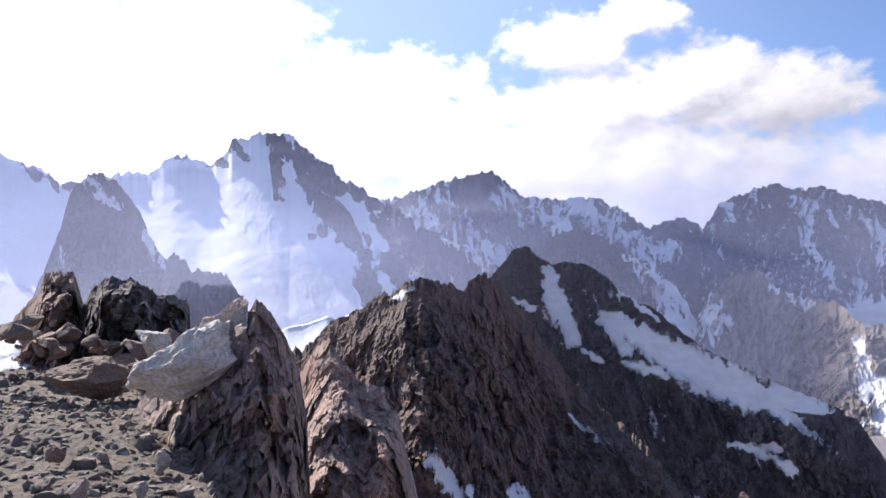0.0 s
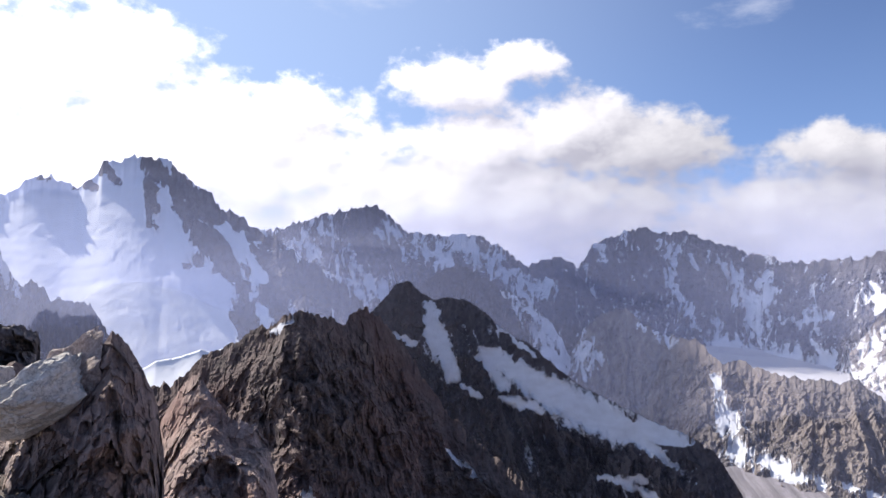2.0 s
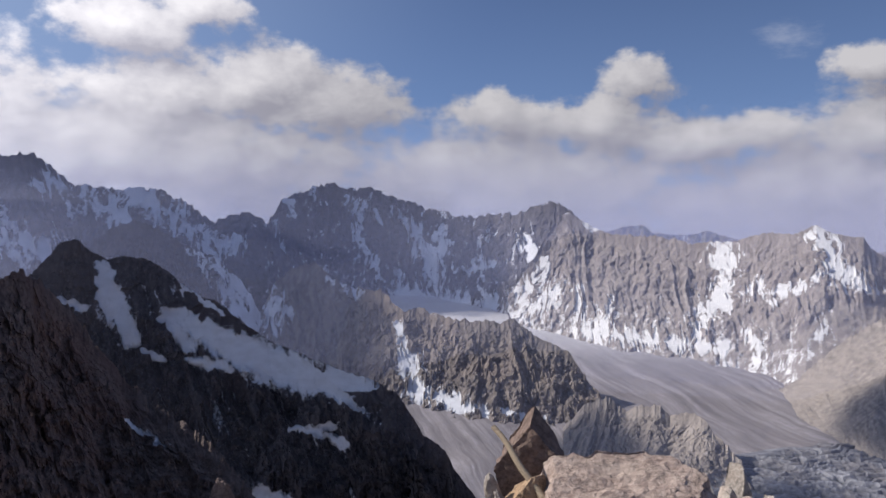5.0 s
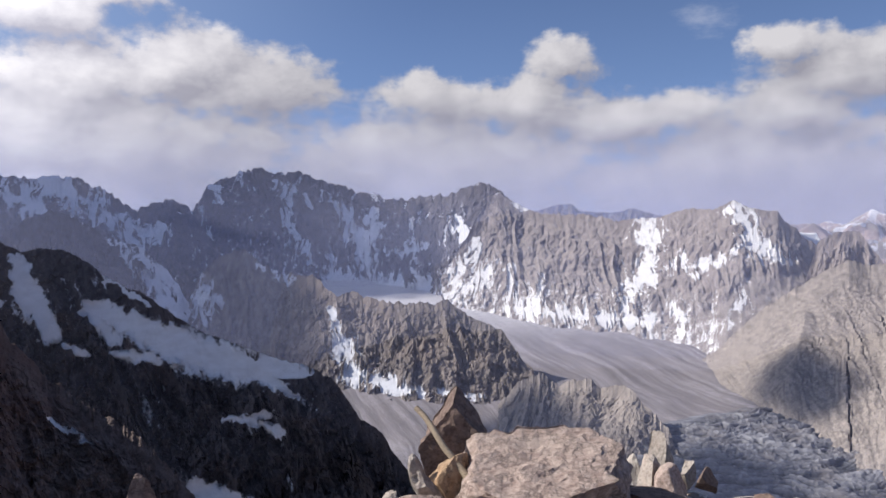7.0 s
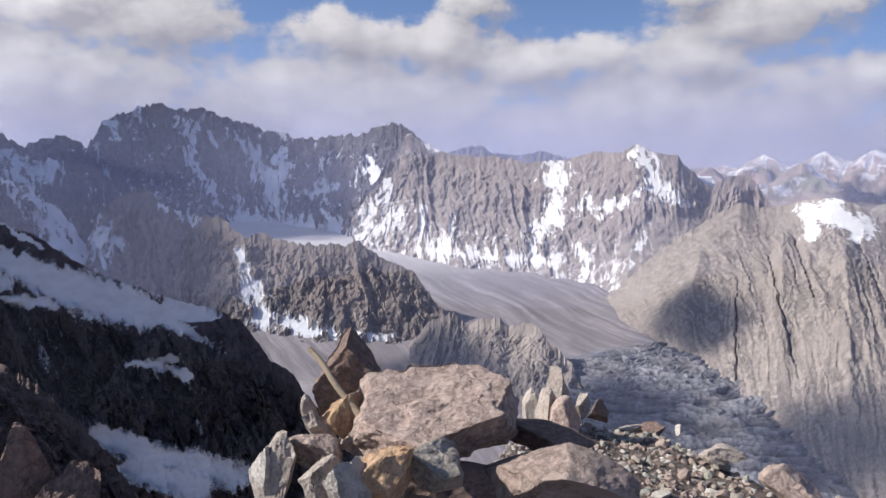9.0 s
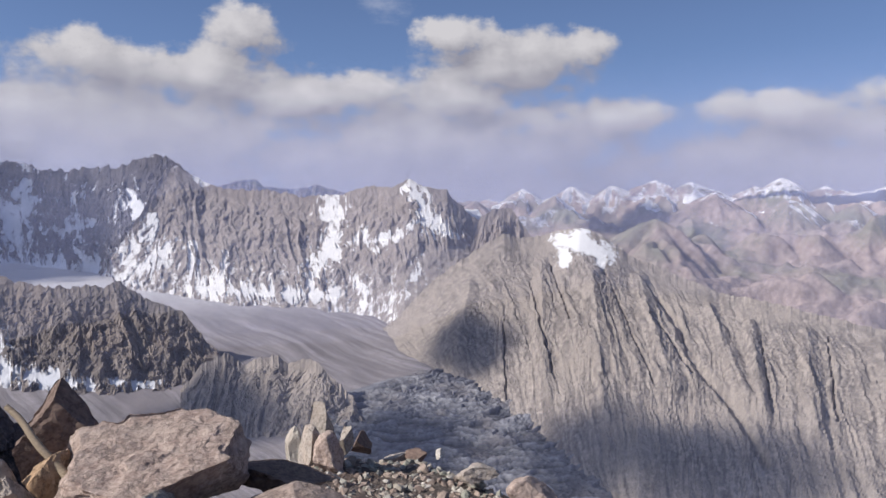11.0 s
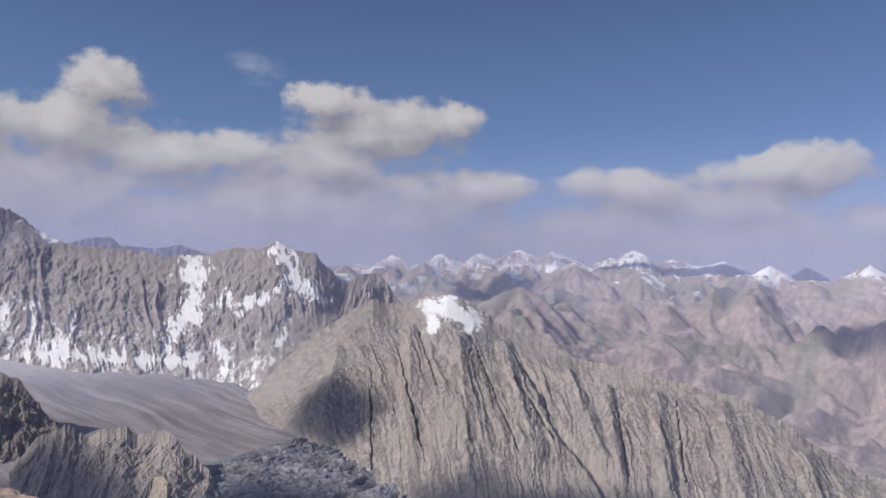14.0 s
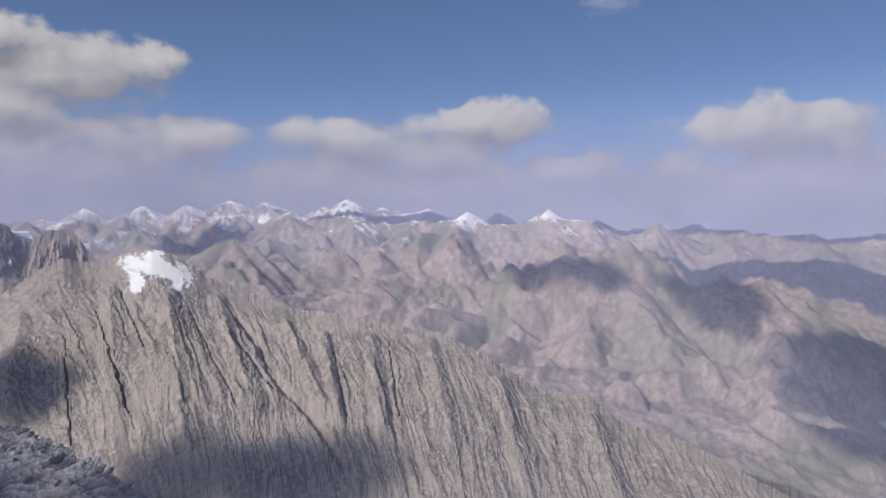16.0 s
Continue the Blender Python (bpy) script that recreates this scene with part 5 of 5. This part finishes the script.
boulder("boulder", at(Y0, 41.4, -6.9, 7.2), (0.32, 0.3, 0.27), (0, 0, 0), white_stone, "small whitish boulder on the summit ground", 83, 10, 5)
for i, (az, el, far, wide) in enumerate(((45.2, -9.5, 8, .3), (43.6, -11.5, 6.6, .26), (41.5, -13, 5.8, .22), (44.5, -14, 5.4, .2), (47.5, -13.5, 5.4, .25), (46, -16, 4.6, .22), (42, -16.5, 4.5, .2), (49.5, -12, 6.4, .3), (48.5, -17, 4.3, .25), (40.6, -14.6, 5, .25))):
    boulder("stone", at(Y0, az, el - 0.4, far), (wide * 0.55, wide * 0.5, wide * 0.3), (10 * i, 17 * i, 40 * i), (grey_stone, brown_stone, pink_stone)[i % 3], "broken stone lying on the summit gravel", 90 + i, 9, 4, category="stone", group="stones on the gravel")


rng = random.Random(12)
for i in range(44):
    az = rng.uniform(39.5, 50.5)
    el, wide = rng.uniform(-7.6, -4.9 if az > 45.5 else -6.2), rng.uniform(0.1, 0.32)
    boulder("stone", at(Y0, az, el, rng.uniform(8.3, 9.6)), (wide, wide * 0.8, wide * rng.uniform(0.4, 0.8)), (rng.uniform(-25, 25), rng.uniform(-25, 25), rng.uniform(0, 360)),
            (brown_stone, grey_stone, brown_stone, brown_stone)[i % 4], "angular broken block fallen at the foot of a crag", 300 + i, 12, 3, 0.08, "stone", "blocks below the crags")


def snow_patch():
    """A sheet of old snow at the foot of the red crag."""
    spot = at(Y0, 51.5, -7.4, 11.5)
    u, w = np.meshgrid(np.linspace(-1, 1, 60), np.linspace(-1, 1, 60))
    x, y = spot.x + u * 1.5, spot.y + w * 1.5
    z = ground_height(x, y) + 0.28 * (1 - (u * u + w * w) * 1.1 + 0.5 * fbm(u * 2, w * 2, 3.0, 4)) - 0.04
    ob = new("snow_patch", grid_mesh("snow_patch", np.stack((x, y, z), axis=-1), np.ones(u.shape)))
    ob.data.materials.append(snow_rock)
    tagged(ob, "patch of old snow at the foot of a crag", "snow")


snow_patch()


def rubble(name, count, sector, reach, sizes, label, seed, level, mat):
    """Loose stones over a stretch of the summit ground."""
    rng = np.random.RandomState(seed)
    kinds = [stone_points(level, 200 + k, 9, 0.0) for k in range(12)]
    all_points, all_faces, start = [], [], 0
    for i in range(count):
        az, r = np.radians(rng.uniform(*sector)), reach[0] + (reach[1] - reach[0]) * rng.uniform() ** 0.8
        x, y = -math.sin(az) * r, math.cos(az) * r
        deg = math.degrees(az)
        if r > np.interp(deg, [a for a, _ in EDGE], [b for _, b in EDGE]) + 0.15:
            continue
        points, faces = kinds[rng.randint(12)]
        wide = sizes[0] + (sizes[1] - sizes[0]) * rng.uniform() ** 2.4
        turn = np.array(Euler(rng.uniform(0, 6.28, 3)).to_matrix())
        shaped = (points * wide * rng.uniform(0.6, 1.2, 3)) @ turn.T
        z = float(ground_height(np.array([x]), np.array([y]))[0])
        all_points.append(shaped + (x, y, z + 0.18 * wide))
        all_faces.append(faces + start)
        start += len(points)
    ob = new(name, tri_mesh(name, np.concatenate(all_points), np.concatenate(all_faces)))
    ob.data.materials.append(mat)
    tagged(ob, label, "rubble", kind="stuff")


pale_rubble = rubble_material("pale_rubble", ((0.0, (0.17, 0.125, 0.105)), (0.25, (0.36, 0.285, 0.24)), (0.45, (0.25, 0.19, 0.165)), (0.62, (0.40, 0.345, 0.295)),
                                              (0.8, (0.255, 0.255, 0.215)), (1.0, (0.56, 0.51, 0.465))))
# dark grey and reddish stones, darkened further in place of partial shade
dark_rubble = rubble_material("dark_rubble", ((0.0, (0.07, 0.06, 0.056)), (0.3, (0.17, 0.135, 0.12)), (0.5, (0.11, 0.105, 0.09)), (0.7, (0.21, 0.18, 0.16)), (0.9, (0.12, 0.075, 0.065)), (1.0, (0.42, 0.40, 0.37))))
rubble("rubble", 17000, (-60, -25), (2.2, 7.8), (0.018, 0.075), "small loose grey, pink and brown stones on the summit crest", 5, 1, pale_rubble)
rubble("rubble", 300, (-60, -27), (2.6, 7.8), (0.05, 0.15), "broken grey, pink and brown stones on the summit crest", 8, 2, pale_rubble)
rubble("rubble", 15000, (31, 62), (3.0, 11), (0.018, 0.075), "small loose grey and reddish stones on the gravel", 6, 1, dark_rubble)
rubble("rubble", 260, (31, 62), (3, 12), (0.06, 0.17), "broken grey and reddish stones on the gravel", 9, 2, dark_rubble)
rubble("rubble", 260, (-38, -4), (1.6, 2.7), (0.05, 0.16), "broken stones heaped in the summit pile", 7, 2, pale_rubble)


# ---- crevassed ice where the glacier bends down the valley ----
def ice_material():
    """Old ice: pale wind-scoured crests, grit and blue-grey ice down in the crevasses, their colour darkened further as
    shade.
    """
    mat, tree, shader, add = new_material("crevassed_ice")
    place = add("ShaderNodeNewGeometry", out=0)
    blotch = add("ShaderNodeTexNoise", place, None, 0.012, 6.0, 0.6)
    fine = add("ShaderNodeTexNoise", place, None, 0.15, 8.0, 0.7)
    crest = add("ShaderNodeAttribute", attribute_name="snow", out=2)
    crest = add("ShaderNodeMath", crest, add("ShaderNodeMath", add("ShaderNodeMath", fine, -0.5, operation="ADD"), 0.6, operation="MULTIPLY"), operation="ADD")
    # crevasses darker than crests; part of their shade is put into this colour
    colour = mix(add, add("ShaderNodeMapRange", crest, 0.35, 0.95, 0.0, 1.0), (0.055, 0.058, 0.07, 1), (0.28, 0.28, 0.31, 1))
    colour = mix(add, add("ShaderNodeMapRange", blotch, 0.48, 0.7, 0.0, 0.75), colour, (0.13, 0.115, 0.115, 1))
    tree.links.new(colour, shader.inputs["Base Color"])
    tree.links.new(add("ShaderNodeBump", 0.6, 2.0, None, fine), shader.inputs["Normal"])
    shader.inputs["Roughness"].default_value = 0.6
    return mat


def icefall():
    u, w = np.meshgrid(np.linspace(760, 1450, 420), np.linspace(740, 1620, 520))
    r = np.hypot(u, w)
    z = -700 + 0.12 * r + 7
    inside = smooth(u, 780, 900) * smooth(u, 1450, 1300) * smooth(w, 1620, 1420)
    bend = u + 34 * fbm(u / 170, w / 170, 0.0, 3)
    along = w + 0.55 * bend - 0.0012 * (bend - 1120) ** 2 + 12 * fbm(u / 50, w / 50, 2.0, 3)
    walls = ridged(bend / 95, along / 20, 0.0, 4, 0.55)
    teeth = ridged(u / 13, w / 11, 0.0, 3)
    z = z + inside * (19 * walls + 4 * teeth) - (1 - inside) * 20
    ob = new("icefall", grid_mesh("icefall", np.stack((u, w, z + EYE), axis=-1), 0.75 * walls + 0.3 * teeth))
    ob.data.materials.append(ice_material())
    tagged(ob, "grey-blue crevassed ice of the lower glacier", "glacier")


icefall()


# ---- clouds drifting high overhead, whose shadows lie on the slopes ----
def cloud_material():
    """White vapour, thin and ragged towards the rim."""
    mat = bpy.data.materials.new("cloud")
    mat.use_nodes = True
    tree = mat.node_tree
    tree.nodes.clear()
    add = nodes_of(tree)
    place = add("ShaderNodeNewGeometry", out=0)
    puff = add("ShaderNodeTexNoise", place, None, 0.009, 6.0, 0.6)
    colour = mix(add, puff, (0.74, 0.74, 0.78, 1), (0.90, 0.90, 0.92, 1))
    body = add("ShaderNodeAddShader", add("ShaderNodeBsdfDiffuse", colour), add("ShaderNodeBsdfTranslucent", (0.12, 0.12, 0.125, 1)))
    thick = add("ShaderNodeAttribute", attribute_name="snow", out=2)
    thick = add("ShaderNodeMath", thick, add("ShaderNodeMath", add("ShaderNodeMath", puff, -0.5, operation="ADD"), 1.3, operation="MULTIPLY"), operation="ADD")
    thick = add("ShaderNodeMapRange", thick, 0.05, 0.6, 0.0, 0.8, interpolation_type="SMOOTHSTEP")
    shader = add("ShaderNodeMixShader", thick, add("ShaderNodeBsdfTransparent", (1, 1, 1, 1)), body)
    output = tree.nodes.new("ShaderNodeOutputMaterial")
    tree.links.new(shader, output.inputs[0])
    return mat


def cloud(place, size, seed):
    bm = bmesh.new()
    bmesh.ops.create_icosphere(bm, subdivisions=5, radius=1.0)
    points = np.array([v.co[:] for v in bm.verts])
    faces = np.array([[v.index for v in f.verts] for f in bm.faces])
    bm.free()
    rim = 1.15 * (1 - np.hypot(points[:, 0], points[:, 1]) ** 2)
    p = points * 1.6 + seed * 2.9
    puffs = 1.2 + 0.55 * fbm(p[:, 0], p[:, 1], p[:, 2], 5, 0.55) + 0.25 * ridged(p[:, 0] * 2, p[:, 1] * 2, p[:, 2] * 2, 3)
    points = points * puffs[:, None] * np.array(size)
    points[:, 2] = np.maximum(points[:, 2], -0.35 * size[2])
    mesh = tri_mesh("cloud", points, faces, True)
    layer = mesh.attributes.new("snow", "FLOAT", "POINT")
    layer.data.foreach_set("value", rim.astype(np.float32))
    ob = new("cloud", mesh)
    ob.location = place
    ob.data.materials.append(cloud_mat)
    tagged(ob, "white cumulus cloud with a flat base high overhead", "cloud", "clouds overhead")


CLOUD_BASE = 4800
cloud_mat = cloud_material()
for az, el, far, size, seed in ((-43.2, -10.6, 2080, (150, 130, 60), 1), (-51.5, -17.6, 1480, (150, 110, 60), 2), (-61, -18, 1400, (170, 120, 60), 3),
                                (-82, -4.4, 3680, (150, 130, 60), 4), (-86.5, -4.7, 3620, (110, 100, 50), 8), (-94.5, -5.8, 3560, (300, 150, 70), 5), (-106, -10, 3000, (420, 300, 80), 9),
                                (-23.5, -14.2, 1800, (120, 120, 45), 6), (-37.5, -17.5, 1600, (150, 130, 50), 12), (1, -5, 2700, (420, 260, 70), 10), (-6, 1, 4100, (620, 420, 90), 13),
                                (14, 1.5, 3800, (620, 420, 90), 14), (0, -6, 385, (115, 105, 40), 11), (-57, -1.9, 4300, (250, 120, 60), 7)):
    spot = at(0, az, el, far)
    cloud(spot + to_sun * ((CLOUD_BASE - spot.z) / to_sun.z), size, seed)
